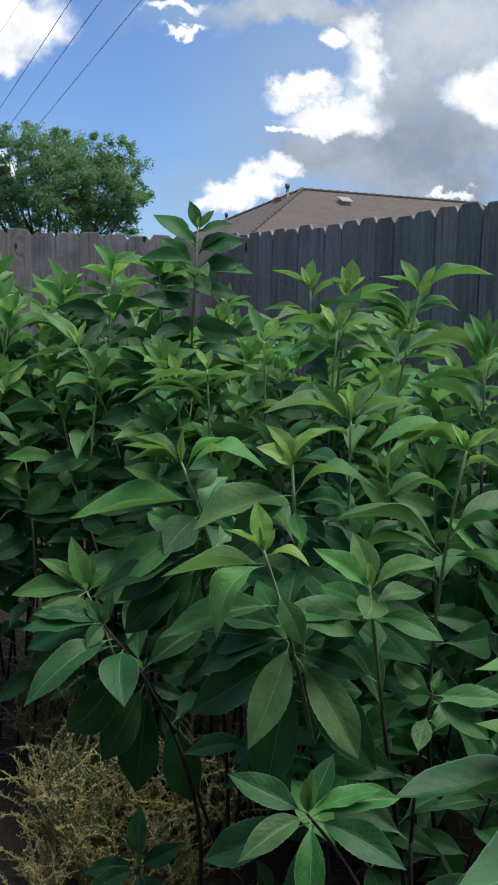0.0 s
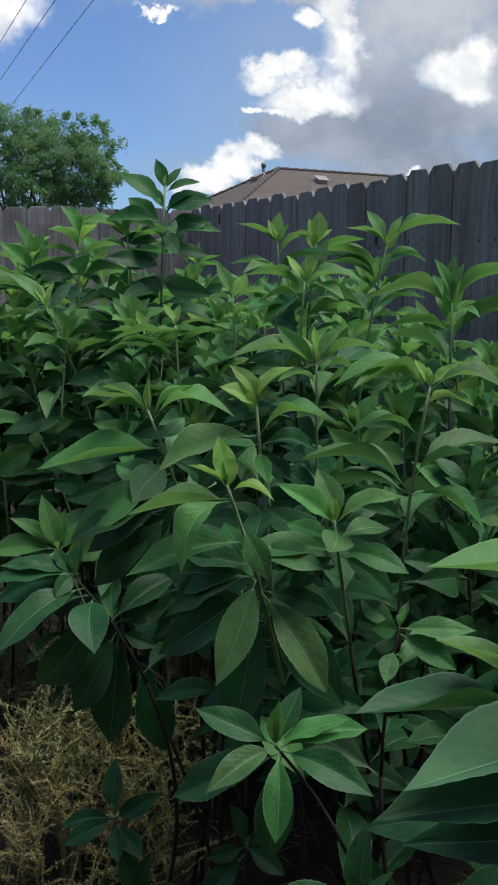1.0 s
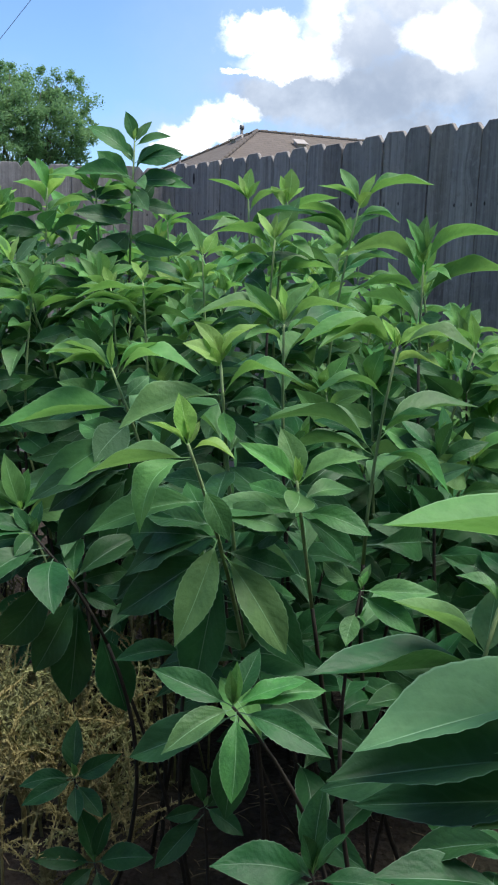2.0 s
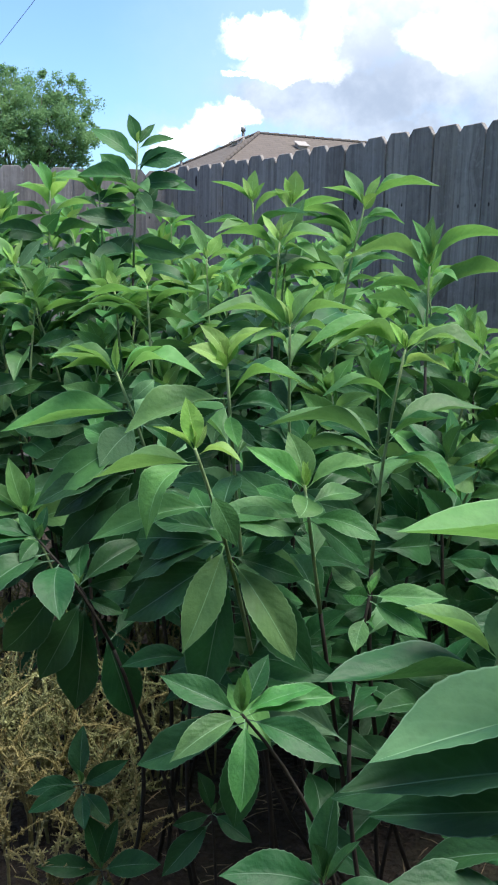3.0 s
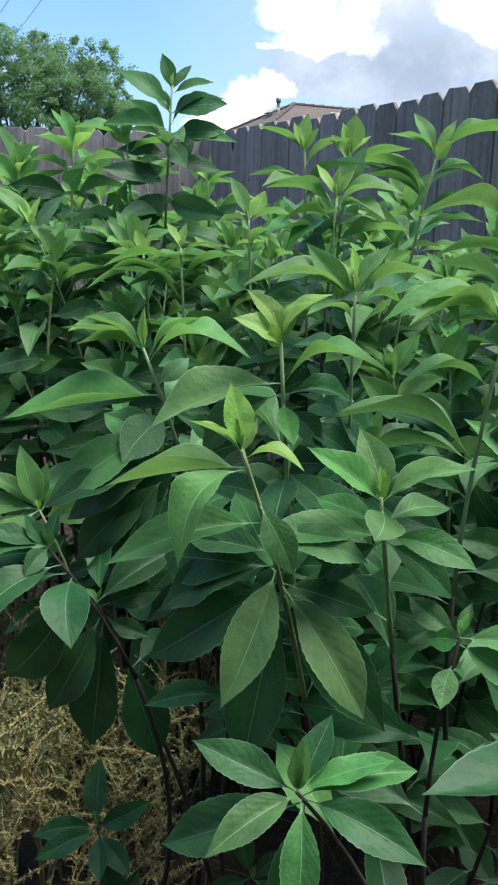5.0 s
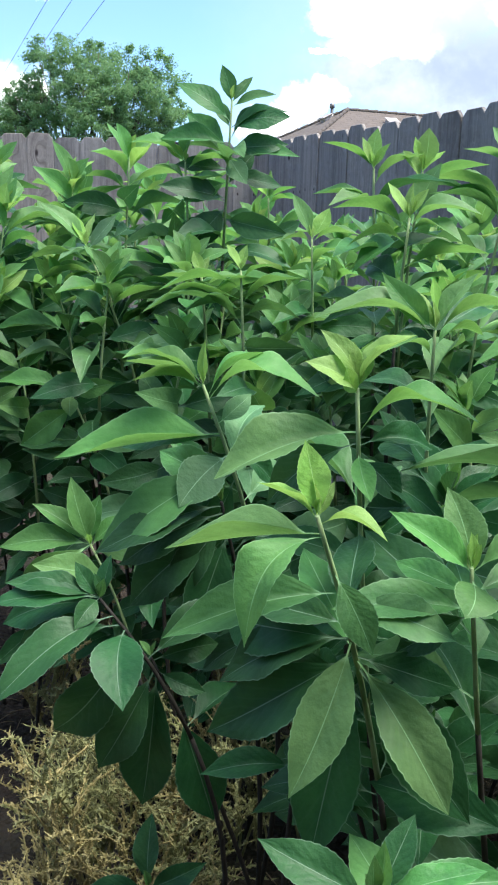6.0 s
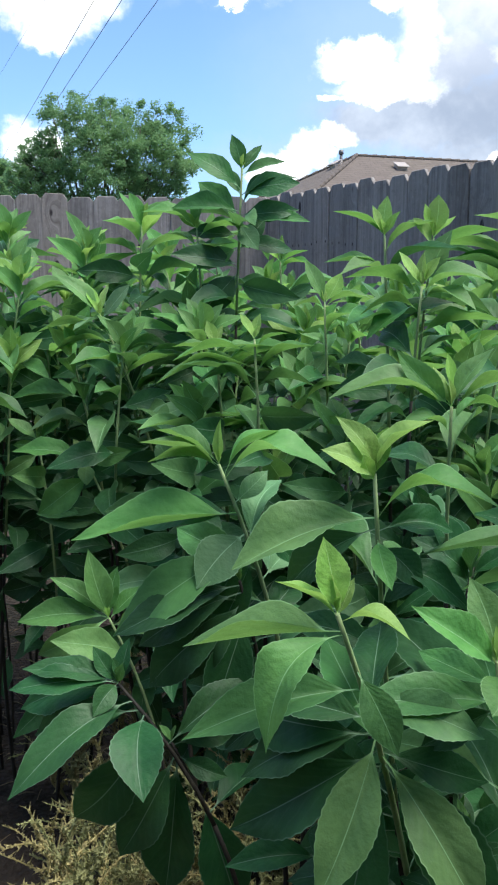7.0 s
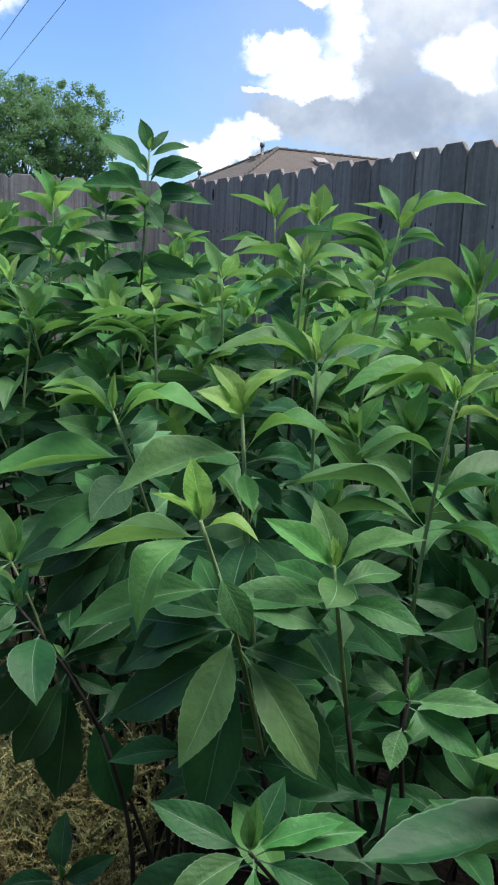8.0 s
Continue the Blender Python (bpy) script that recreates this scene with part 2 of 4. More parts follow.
def soil_material():
    m, n = material("dark_soil")
    p = n.put("ShaderNodeTexCoord").outputs["Object"]
    a = n.noise(p, 14.0, 8.0, 0.65).outputs[0]
    b = n.noise(p, 1.7, 4.0).outputs[0]
    c = n.put("ShaderNodeTexVoronoi", {"Vector": p, "Scale": 55.0}).outputs["Distance"]
    col = n.ramp(a, (0.3, (0.016, 0.012, 0.009)), (0.55, (0.040, 0.029, 0.021)), (0.8, (0.085, 0.064, 0.048)))
    far = n.smooth(n.put("ShaderNodeSeparateXYZ", {0: p}).outputs[1], 5.5, 6.5)
    grass = n.ramp(n.noise(p, 6.0, 6.0, 0.7).outputs[0], (0.3, (0.03, 0.06, 0.015)), (0.7, (0.08, 0.13, 0.03)))
    col = n.mix(n.math("MULTIPLY", n.smooth(b, 0.45, 0.65), 0.35), col, rgb(0.05, 0.06, 0.03))
    finish(n, n.mix(far, col, grass), 0.95, n.math("ADD", a, n.math("MULTIPLY", c, 0.5)), 0.9, 0.03)
    return m


SOIL = soil_material()


def plain(name, a, b, scale, rough=0.8, bump=0.3, metal=0.0):
    m, n = material(name)
    p = n.put("ShaderNodeTexCoord").outputs["Object"]
    g = n.noise(p, scale, 5.0, 0.6).outputs[0]
    k = n.noise(p, scale * 0.13, 3.0).outputs[0]
    col = n.mix(n.smooth(g, 0.3, 0.7), rgb(*a), rgb(*b))
    col = n.mix(n.math("MULTIPLY", n.smooth(k, 0.4, 0.7), 0.3), col, rgb(*[c * 0.7 for c in a]))
    finish(n, col, rough, g, bump, 0.01, Metallic=metal)
    return m


WEED = plain("dry_weed", (0.28, 0.24, 0.095), (0.48, 0.42, 0.185), 40.0)
WEED_GREEN = plain("greenish_weed", (0.225, 0.235, 0.095), (0.40, 0.41, 0.18), 40.0)
STRAW = plain("straw", (0.16, 0.12, 0.07), (0.34, 0.27, 0.17), 60.0)
WALL = plain("brick_wall", (0.15, 0.115, 0.095), (0.24, 0.19, 0.16), 8.0)
FASCIA = plain("painted_fascia", (0.55, 0.52, 0.47), (0.62, 0.6, 0.55), 3.0)
METAL = plain("vent_metal", (0.15, 0.145, 0.14), (0.23, 0.22, 0.21), 12.0, 0.5, 0.1, 0.3)
LEAD = plain("pale_vent", (0.36, 0.32, 0.29), (0.45, 0.41, 0.37), 12.0, 0.6)
CABLE = plain("cable_rubber", (0.13, 0.135, 0.15), (0.18, 0.185, 0.2), 4.0, 0.6)


def shingle_material():
    m, n = material("asphalt_shingle")
    uv = n.put("ShaderNodeTexCoord").outputs["UV"]
    brick = n.put("ShaderNodeTexBrick", {"Vector": uv, "Color1": rgb(0.112, 0.092, 0.076), "Color2": rgb(0.155, 0.129, 0.106), "Mortar": rgb(0.075, 0.062, 0.052), "Scale": 1.0,
                                         "Mortar Size": 0.012, "Mortar Smooth": 0.4, "Bias": 0.0, "Brick Width": 0.33, "Row Height": 0.145}, offset=0.5)
    p = n.put("ShaderNodeTexCoord").outputs["Object"]
    g = n.noise(p, 3.0, 6.0, 0.65).outputs[0]
    k = n.noise(p, 0.5, 4.0).outputs[0]
    col = n.mix(n.math("MULTIPLY", g, 0.5), brick.outputs[0], rgb(0.165, 0.138, 0.112))
    col = n.mix(n.math("MULTIPLY", n.smooth(k, 0.4, 0.7), 0.35), col, rgb(0.13, 0.105, 0.095))
    finish(n, col, 0.92, n.math("SUBTRACT", g, brick.outputs["Fac"]), 0.6, 0.02)
    return m


SHINGLE = shingle_material()


def canopy_material():
    m, n = material("tree_foliage")
    isl = n.put("ShaderNodeNewGeometry").outputs["Random Per Island"]
    p = n.put("ShaderNodeTexCoord").outputs["Object"]
    k = n.noise(p, 0.8, 3.0).outputs[0]
    col = n.mix(isl, rgb(0.15, 0.29, 0.14), rgb(0.29, 0.44, 0.22))
    col = n.mix(n.math("MULTIPLY", n.smooth(k, 0.4, 0.65), 0.5), col, rgb(0.20, 0.35, 0.18))
    s = n.put("ShaderNodeBsdfPrincipled", {"Base Color": col, "Roughness": 0.75, "Specular IOR Level": 0.15})
    t = n.put("ShaderNodeBsdfTranslucent", {0: n.mix(0.5, col, rgb(0.24, 0.42, 0.15))})
    n.put("ShaderNodeOutputMaterial", {0: n.put("ShaderNodeMixShader", {0: 0.52, 1: s.outputs[0], 2: t.outputs[0]}).outputs[0]})
    return m


CANOPY = canopy_material()


# ---- building helpers ----
def part(name, bm, mat, parent=None, label=""):
    """Links a bmesh as one mesh object, under a thing or a part."""
    me = bpy.data.meshes.new(name)
    bm.to_mesh(me)
    bm.free()
    me.materials.append(mat)
    ob = new(name, me)
    if parent is not None:
        ob.parent = parent
    return tagged(ob, label)


def shared(name, me, parent, m):
    ob = new(name, me)
    ob.parent = parent
    ob.matrix_parent_inverse = parent.matrix_basis.inverted()
    ob.matrix_basis = m
    return ob


def tube(bm, points, radii, sides=6):
    """A tapered tube along the points, with closed ends."""
    rings = []
    up = Vector((0.31, 0.17, 0.93))
    for i, p in enumerate(points):
        a, b = points[max(i - 1, 0)], points[min(i + 1, len(points) - 1)]
        d = (Vector(b) - Vector(a)).normalized()
        s = d.cross(up)
        if s.length < 0.05:
            s = d.cross(Vector((1, 0, 0)))
        s.normalize()
        w = d.cross(s)
        rings.append([bm.verts.new(Vector(p) + radii[i] * (math.cos(k * math.tau / sides) * s + math.sin(k * math.tau / sides) * w)) for k in range(sides)])
    for a, b in zip(rings, rings[1:]):
        for k in range(sides):
            f = bm.faces.new((a[k], a[(k + 1) % sides], b[(k + 1) % sides], b[k]))
            f.smooth = True
    bm.faces.new(rings[0][::-1])
    bm.faces.new(rings[-1])


def box(bm, lo, hi, bevel=0.0):
    r = bmesh.ops.create_cube(bm, size=1.0)
    for v in r["verts"]:
        v.co = Vector([l + (c + 0.5) * (h - l) for c, l, h in zip(v.co, lo, hi)])
    if bevel:
        edges = {e for v in r["verts"] for e in v.link_edges}
        bmesh.ops.bevel(bm, geom=list(edges), offset=bevel, segments=1, affect="EDGES")


def curve_point(pts, s):
    """A point on the smooth line through three points, s from 0 to 1."""
    a, b, c = pts
    la, lb = (b - a).length, (c - b).length
    k = la / (la + lb)
    ctrl = (b - a * (1 - k) ** 2 - c * k ** 2) / (2 * k * (1 - k))
    return a * (1 - s) ** 2 + ctrl * (2 * s * (1 - s)) + c * s ** 2


# ---- ground ----
def build_ground():
    bm = bmesh.new()
    xs = [-600, -150, -40, -12] + [-5 + 0.2 * i for i in range(51)] + [12, 40, 150, 600]
    ys = [-600, -150, -40, -10] + [-3 + 0.2 * i for i in range(56)] + [14, 40, 150, 600]
    grid = [[bm.verts.new((x, y, 0.03 * noise.noise((x * 1.3, y * 1.3, 0.0)) + 0.02 * noise.noise((x * 5, y * 5, 3.0)) if abs(x) < 6 and -4 < y < 9 else 0)) for x in xs] for y in ys]
    for j in range(len(ys) - 1):
        for i in range(len(xs) - 1):
            bm.faces.new((grid[j][i], grid[j][i + 1], grid[j + 1][i + 1], grid[j + 1][i])).smooth = True
    tagged(part("ground", bm, SOIL), "dark bare garden soil with scattered dry litter", "ground", kind="structure")


build_ground()


# ---- wall and roof added behind the camera to block sky light, closing the yard ----
def build_sky_blocker():
    bm = bmesh.new()
    box(bm, (-4.0, -1.5, -0.1), (9, -1.3, 2.75), 0.01)
    box(bm, (-4.0, -7.0, -0.1), (-3.8, -1.504, 2.75), 0.01)
    tagged(part("wall_south", bm, WALL), "added brick wall out of view that blocks low sky light", "wall", kind="structure")
    # the added roof hides the higher sky from the front leaves
    bm = bmesh.new()
    q = [(-4.5, -0.8, 2.66), (9.5, -0.8, 2.66), (9.5, -5.9, 5.2), (-0.5, -5.9, 5.2)]
    r = [(-4.5, -0.8, 2.66), (-0.5, -5.9, 5.2), (-0.5, -7.5, 5.2), (-4.5, -7.5, 2.66)]
    for ring in (q, r):
        lo = [bm.verts.new(p) for p in ring]
        hi = [bm.verts.new((x, y, z + 0.12)) for x, y, z in ring]
        bm.faces.new(lo[::-1])
        bm.faces.new(hi)
        for i in range(4):
            bm.faces.new((lo[i], lo[(i + 1) % 4], hi[(i + 1) % 4], hi[i]))
    tagged(part("roof_south", bm, SHINGLE), "added shingle roof slopes out of view that block sky light", "roof", kind="structure")


build_sky_blocker()

# ---- house beyond the fence ----
def build_house():
    house = new("house")
    house.location = (0, 0, 0)
    A = Vector((0.42, 26.5, 4.6))
    d = Vector((0.889, 0.459, 0))
    nrm = Vector((0.459, -0.889, 0))
    length, run, eave = 6.0, 4.0, 2.55
    B = A + d * length
    c1, c2 = A - d * run + nrm * run, A - d * run - nrm * run
    c3, c4 = B + d * run + nrm * run, B + d * run - nrm * run
    for c in (c1, c2, c3, c4):
        c.z = eave
    bm = bmesh.new()
    uvl = bm.loops.layers.uv.new("UVMap")

    def face(pts, along, origin):
        verts = [bm.verts.new(p) for p in pts]
        f = bm.faces.new(verts)
        up = f.calc_center_median()
        f.normal_update()
        if f.normal.z < 0:
            f.normal_flip()
        vdir = f.normal.cross(along).normalized()
        for l in f.loops:
            l[uvl].uv = ((l.vert.co - origin).dot(along), (l.vert.co - origin).dot(vdir))

    face((c1, c3, B, A), d, c1)
    face((c2, c4, B, A), d, c2)
    face((c2, c1, A), nrm, c2)
    face((c3, c4, B), nrm, c3)
    roof = part("roof", bm, SHINGLE, house, "brown asphalt shingle hip roof")
    solid = roof.modifiers.new("thick", "SOLIDIFY")
    solid.thickness, solid.offset = 0.06, -1
    bm = bmesh.new()
    for a, b in ((A, B), (c1, A), (c2, A), (c3, B), (c4, B)):
        k = max(2, int((b - a).length / 0.3))
        for i in range(k):
            p, q = a.lerp(b, i / k), a.lerp(b, (i + 1.08) / k)
            tube(bm, [p + Vector((0, 0, 0.0)), q + Vector((0, 0, 0.02))], [0.045, 0.05], 6)
    part("ridge_cap", bm, SHINGLE, house)
    m = Matrix((( d.x, -nrm.x, 0, 0), (d.y, -nrm.y, 0, 0), (0, 0, 1, 0), (0, 0, 0, 1)))
    m = Matrix.Translation(A) @ m
    bm = bmesh.new()
    w = run - 0.4
    for lo, hi in (((-w, -w, -A.z), (length + w, -w + 0.2, eave - A.z + 0.12)), ((-w, w - 0.2, -A.z), (length + w, w, eave - A.z + 0.12)),
                   ((-w, -w + 0.2, -A.z), (-w + 0.2, w - 0.2, eave - A.z + 0.12)), ((length + w - 0.2, -w + 0.2, -A.z), (length + w, w - 0.2, eave - A.z + 0.12))):
        box(bm, lo, hi)
    bm.transform(m)
    part("wall", bm, WALL, house, "reddish brown brick wall")
    bm = bmesh.new()
    r = run
    for lo, hi in (((-r, -r - 0.03, eave - A.z - 0.2), (length + r, -r, eave - A.z - 0.01)), ((-r, r, eave - A.z - 0.2), (length + r, r + 0.03, eave - A.z - 0.01)),
                   ((-r - 0.03, -r, eave - A.z - 0.2), (-r, r, eave - A.z - 0.01)), ((length + r, -r, eave - A.z - 0.2), (length + r + 0.03, r, eave - A.z - 0.01))):
        box(bm, lo, hi)
    bm.transform(m)
    part("fascia", bm, FASCIA, house, "pale painted eave boards")

    def on_roof(front, s, down):
        """A spot on the front slope (s along the ridge) or on the end slope (s across it), down from the ridge along the plan."""
        k = (A.z - eave) / run
        p = A + d * s + nrm * down if front else A - d * down + nrm * s
        return Vector((p.x, p.y, A.z - k * down))

    for front, s, down, name in ((True, 0.95, 0.75, "roof_vent"), (False, -0.1, 0.6, "roof_vent")):
        p = on_roof(front, s, down)
        bm = bmesh.new()
        box(bm, (-0.15, -0.12, -0.1), (0.15, 0.12, 0.05), 0.02)
        box(bm, (-0.19, -0.16, 0.05), (0.19, 0.16, 0.08), 0.012)
        slope = Matrix.Rotation(math.atan2(A.z - eave, run) * (1 if front else 1), 4, "X")
        turn = Matrix.Rotation(math.atan2(d.y, d.x) - (0 if front else math.pi / 2), 4, "Z")
        bm.transform(Matrix.Translation(p + Vector((0, 0, 0.05))) @ turn @ slope)
        part(name, bm, LEAD, house, "pale metal roof vent")
    for front, s, down, h, r in ((False, -0.25, 0.35, 0.25, 0.042), (False, -0.3, 2.2, 0.3, 0.03), (True, 0.2, 2.6, 0.22, 0.05), (True, 0.45, 2.6, 0.22, 0.05)):
        p = on_roof(front, s, down)
        bm = bmesh.new()
        tube(bm, [p - Vector((0, 0, 0.15)), p + Vector((0, 0, h))], [r, r], 10)
        tube(bm, [p + Vector((0, 0, h - 0.02)), p + Vector((0, 0, h + 0.09))], [r * 1.7, r * 1.5], 10)
        tube(bm, [p - Vector((0, 0, 0.1)), p + Vector((0, 0, 0.08))], [r * 2.2, r * 1.1], 10)
        part("vent_pipe", bm, METAL, house, "dark metal vent pipe with cap")
    tagged(house, "single storey brick house with brown shingle hip roof", "house")


build_house()


# ---- trees beyond the fence ----
def build_tree(base, lobes, leaves, size, seed, label):
    rng = random.Random(seed)
    tree = new("tree")
    tree.location = base
    b = Vector(base)
    bm = bmesh.new()
    fork = b + Vector((0, 0, 1.1))
    tube(bm, [b - Vector((0, 0, 0.1)), b + Vector((0.02, 0, 0.5)), fork], [0.17, 0.13, 0.11], 10)
    for x, y, z, r in lobes:
        c = Vector((x, y, z))
        mid = fork.lerp(c, 0.5) + Vector((rng.uniform(-.2, .2), rng.uniform(-.2, .2), rng.uniform(-.1, .25)))
        tube(bm, [fork - Vector((0, 0, 0.1)), mid, c], [0.04, 0.022, 0.008], 6)
        for _ in range(6):
            e = c + Vector([rng.gauss(0, r * 0.5) for _ in range(3)])
            tube(bm, [mid.lerp(c, rng.uniform(0.3, 1)), (mid + e) / 2 + Vector((0, 0, 0.05)), e], [0.013, 0.009, 0.004], 4)
    bm.transform(Matrix.Translation(-b))
    part("trunk", bm, TRUNK, tree)
    verts, faces = [], []
    total = sum(l[3] ** 2 for l in lobes)
    for x, y, z, r in lobes:
        clumps = max(14, int(125 * r * r / 0.5))
        count = int(leaves * r * r / total)
        for c in range(clumps):
            while True:
                o = Vector([rng.uniform(-1, 1) for _ in range(3)])
                if 0.25 < o.length < 1.0:
                    break
            cc = Vector((x, y, z)) + Vector((o.x * r, o.y * r, o.z * r * 0.9)) * 1.22
            cr = rng.uniform(0.05, 0.15) * (0.6 + r * 0.5)
            for _ in range(count // clumps):
                p = cc + Vector([max(-2.1, min(2.1, rng.gauss(0, 1))) * cr * w for w in (0.62, 0.62, 0.56)])
                s = size * rng.uniform(0.6, 1.3)
                rot = Euler((rng.gauss(0.35, 0.6), rng.gauss(0, 0.6), rng.uniform(0, math.tau))).to_matrix()
                k = len(verts)
                for q in ((0, 0, 0), (0.32, 0.5, 0.10), (0, 1.05, -0.05), (-0.32, 0.5, 0.10)):
                    verts.append(p + rot @ (Vector(q) * s) - b)
                faces += [(k, k + 1, k + 2), (k, k + 2, k + 3)]
    me = bpy.data.meshes.new("crown")
    me.from_pydata(verts, [], faces)
    me.materials.append(CANOPY)
    crown = new("crown", me)
    crown.parent = tree
    tagged(tree, label, "tree")


build_tree((-3.94, 16.0, 0), [(-4.63, 16.0, 4.07, 0.3), (-4.98, 16.3, 3.68, 0.21), (-5.22, 16.2, 3.21, 0.27), (-4.12, 15.7, 3.88, 0.37), (-3.72, 16.0, 3.97, 0.34), (-3.94, 15.5, 3.38, 0.49), (-4.57, 16.0, 3.13, 0.4), (-3.41, 15.6, 3.38, 0.45), (-3.02, 16.0, 3.92, 0.34), (-2.84, 16.3, 3.65, 0.36), (-3.06, 15.7, 3.22, 0.49), (-2.65, 16.0, 3.11, 0.32), (-3.65, 15.4, 2.93, 0.45), (-5.17, 16.0, 2.87, 0.27), (-2.85, 16.0, 2.8, 0.36), (-4.39, 16.0, 2.72, 0.4), (-3.42, 16.0, 2.72, 0.4), (-5.62, 16.3, 2.85, 0.22), (-5.17, 16.4, 3.49, 0.27), (-4.87, 16.2, 3.34, 0.3), (-5.31, 16.0, 3.02, 0.27), (-5.41, 16.2, 3.35, 0.16)], 78000, 0.042, 3, "leafy green tree with open airy crown behind the fence")
build_tree((-10.16, 26.0, 0), [(-10.16, 26.0, 4.21, 0.73), (-9.69, 26.0, 3.9, 0.59), (-10.99, 26.0, 4.07, 0.88)], 18000, 0.10, 4, "distant green tree beyond the fence")


# ---- power lines ----
def cable(a, b, sag, label, radius=0.0065):
    a, b = Vector(a), Vector(b)
    bm = bmesh.new()
    pts = [a.lerp(b, i / 16) - Vector((0, 0, sag * 4 * (i / 16) * (1 - i / 16))) for i in range(17)]
    tube(bm, pts, [radius] * 17, 6)
    tagged(part("power_line", bm, CABLE), label, "cable", "overhead power lines")


cable((-1.52, 12.0, 6.8), (-18.0, 45.0, 4.8), 0.02, "thin dark overhead power line crossing the sky")
cable((-1.01, 12.0, 6.81), (-17.32, 45.0, 4.81), 0.02, "thin dark overhead power line crossing the sky")
cable((-0.36, 12.0, 6.81), (-16.39, 45.0, 4.82), 0.02, "thin dark overhead power line crossing the sky")
cable((-2.06, 12.0, 6.8), (-20.84, 45.0, 4.75), 0.02, "thin dark overhead power line crossing the sky", 0.003)


# ---- shrubs ----
def leaf_mesh(name, arch, seed, channel, rows, cols, mat):
    """An elliptic leaf of length 1 along y and about 0.36 wide: short stalk, tapered base, blade folded
    along the midrib (a channel in young leaves), fine teeth, margins gently waved, arched lengthwise."""
    rng = random.Random(seed)
    bm = bmesh.new()
    uvl = bm.loops.layers.uv.new("UVMap")
    bend, twist, fold = rng.uniform(-0.05, 0.05), rng.uniform(-0.35, 0.35), rng.uniform(0.85, 1.35) if channel else rng.uniform(0.4, 0.8)
    waves, phase = rng.uniform(1.2, 2.6), rng.uniform(0, 6)
    pa, pb = rng.uniform(0.98, 1.2), rng.uniform(1.06, 1.3)
    top = pa / (pa + pb)
    norm = top ** pa * (1 - top) ** pb
    ruffle = rng.uniform(0.010, 0.028)
    grid = []
    for j in range(rows + 1):
        v = j / rows
        s = max(0.0, (v - 0.10) / 0.90)
        w = 0.186 * s ** pa * (1 - s) ** pb / norm if 0 < s < 1 else 0.0
        w = max(w, 0.0065 if v < 0.15 else 0.0015)
        tooth = 1 + (0.022 if j % 2 else -0.022) * (0.12 < s < 0.96)
        row = []
        for c in cols:
            x = c * w * (tooth if abs(c) == 1 else 1)
            z = arch * math.sin(math.pi * v ** 0.85)
            z += fold * w * (abs(c) - 0.3 * c * c) * (1.1 - 0.5 * v)
            z += ruffle * (w / 0.18) * c * c * math.sin(waves * math.tau * v + phase + (c > 0) * 2.1)
            z += twist * x * (v - 0.3)
            row.append((bm.verts.new((x + bend * 4 * v * (1 - v), v, z)), (0.5 + 0.5 * c, v)))
        grid.append(row)
    for j in range(rows):
        for i in range(len(cols) - 1):
            q = (grid[j][i], grid[j][i + 1], grid[j + 1][i + 1], grid[j + 1][i])
            f = bm.faces.new([p[0] for p in q])
            f.smooth = True
            for l, p in zip(f.loops, q):
                l[uvl].uv = p[1]
    me = bpy.data.meshes.new(name)
    bm.to_mesh(me)
    bm.free()
    me.materials.append(mat)
    return me


ARCHES = (0.0, 0.04, 0.09, 0.14, 0.2, 0.27)
FINE, COARSE = (30, (-1.0, -0.6, -0.25, 0.0, 0.25, 0.6, 1.0)), (14, (-1.0, -0.45, 0.0, 0.45, 1.0))
LEAVES = {(k, a, s, fine, channel): leaf_mesh("leaf", a, 10 * i + s + 100 * k, channel, *(FINE if fine else COARSE), (LEAF_OLD_SHADE, LEAF_MID, LEAF_NEW, LEAF_PALE, LEAF_GROWN)[k])
          for k in range(5) for i, a in enumerate(ARCHES) for s in range(4) for fine in (True, False) for channel in (True, False)}
OPEN_SIDE = Vector((0.12, 0.2, 1.4))


def put_leaf(plant, base, az, el, length, width, arch, kind, rng, roll=None, tilt=None):
    y = Vector((math.cos(radians(az)) * math.cos(radians(el)), math.sin(radians(az)) * math.cos(radians(el)), math.sin(radians(el))))
    level = abs(el) < 34 and base.z > 1.02
    channel = (level and kind in (1, 2, 4) or level and rng.random() < 0.4) if tilt is None else tilt > 42
    if channel and tilt is None:
        # level young leaves: folded like a gutter, open to the sky
        up = Vector((rng.gauss(0, 0.13), rng.gauss(-0.06, 0.16), 1.0))
        width = 0.5 * width + 0.17
    else:
        # the others turn their upper face to the open side of the thicket, the narrow-looking ones more to the sky
        way = (OPEN_SIDE - base).normalized()
        f = (way - y * way.dot(y)).normalized()
        g = y.cross(f)
        if g.z < 0:
            g = -g
        wide = max(width, 0.35)
        lean = radians(tilt) if tilt is not None else math.acos(min(1.0, width / wide)) if el < 34 else 0.7
        up = f * math.cos(lean) + g * math.sin(lean)
        if tilt is None:
            up += Vector((rng.gauss(0, 0.12), rng.gauss(0, 0.12), 0))
            width = 0.5 * (wide + width)
    x = y.cross(up).normalized()
    z = x.cross(y)
    m = Matrix((x, y, z)).transposed().to_4x4()
    a = min(range(len(ARCHES)), key=lambda i: abs(ARCHES[i] - arch * 0.6))
    me = LEAVES[kind, ARCHES[a], rng.randrange(4), base.y < 1.95, channel]
    m = Matrix.Translation(base) @ m @ Matrix.Rotation(radians(rng.gauss(0, 12) if roll is None else roll), 4, "Y") @ Matrix.Diagonal((length * width / 0.36, length, length, 1))
    shared("leaf", me, plant, m)


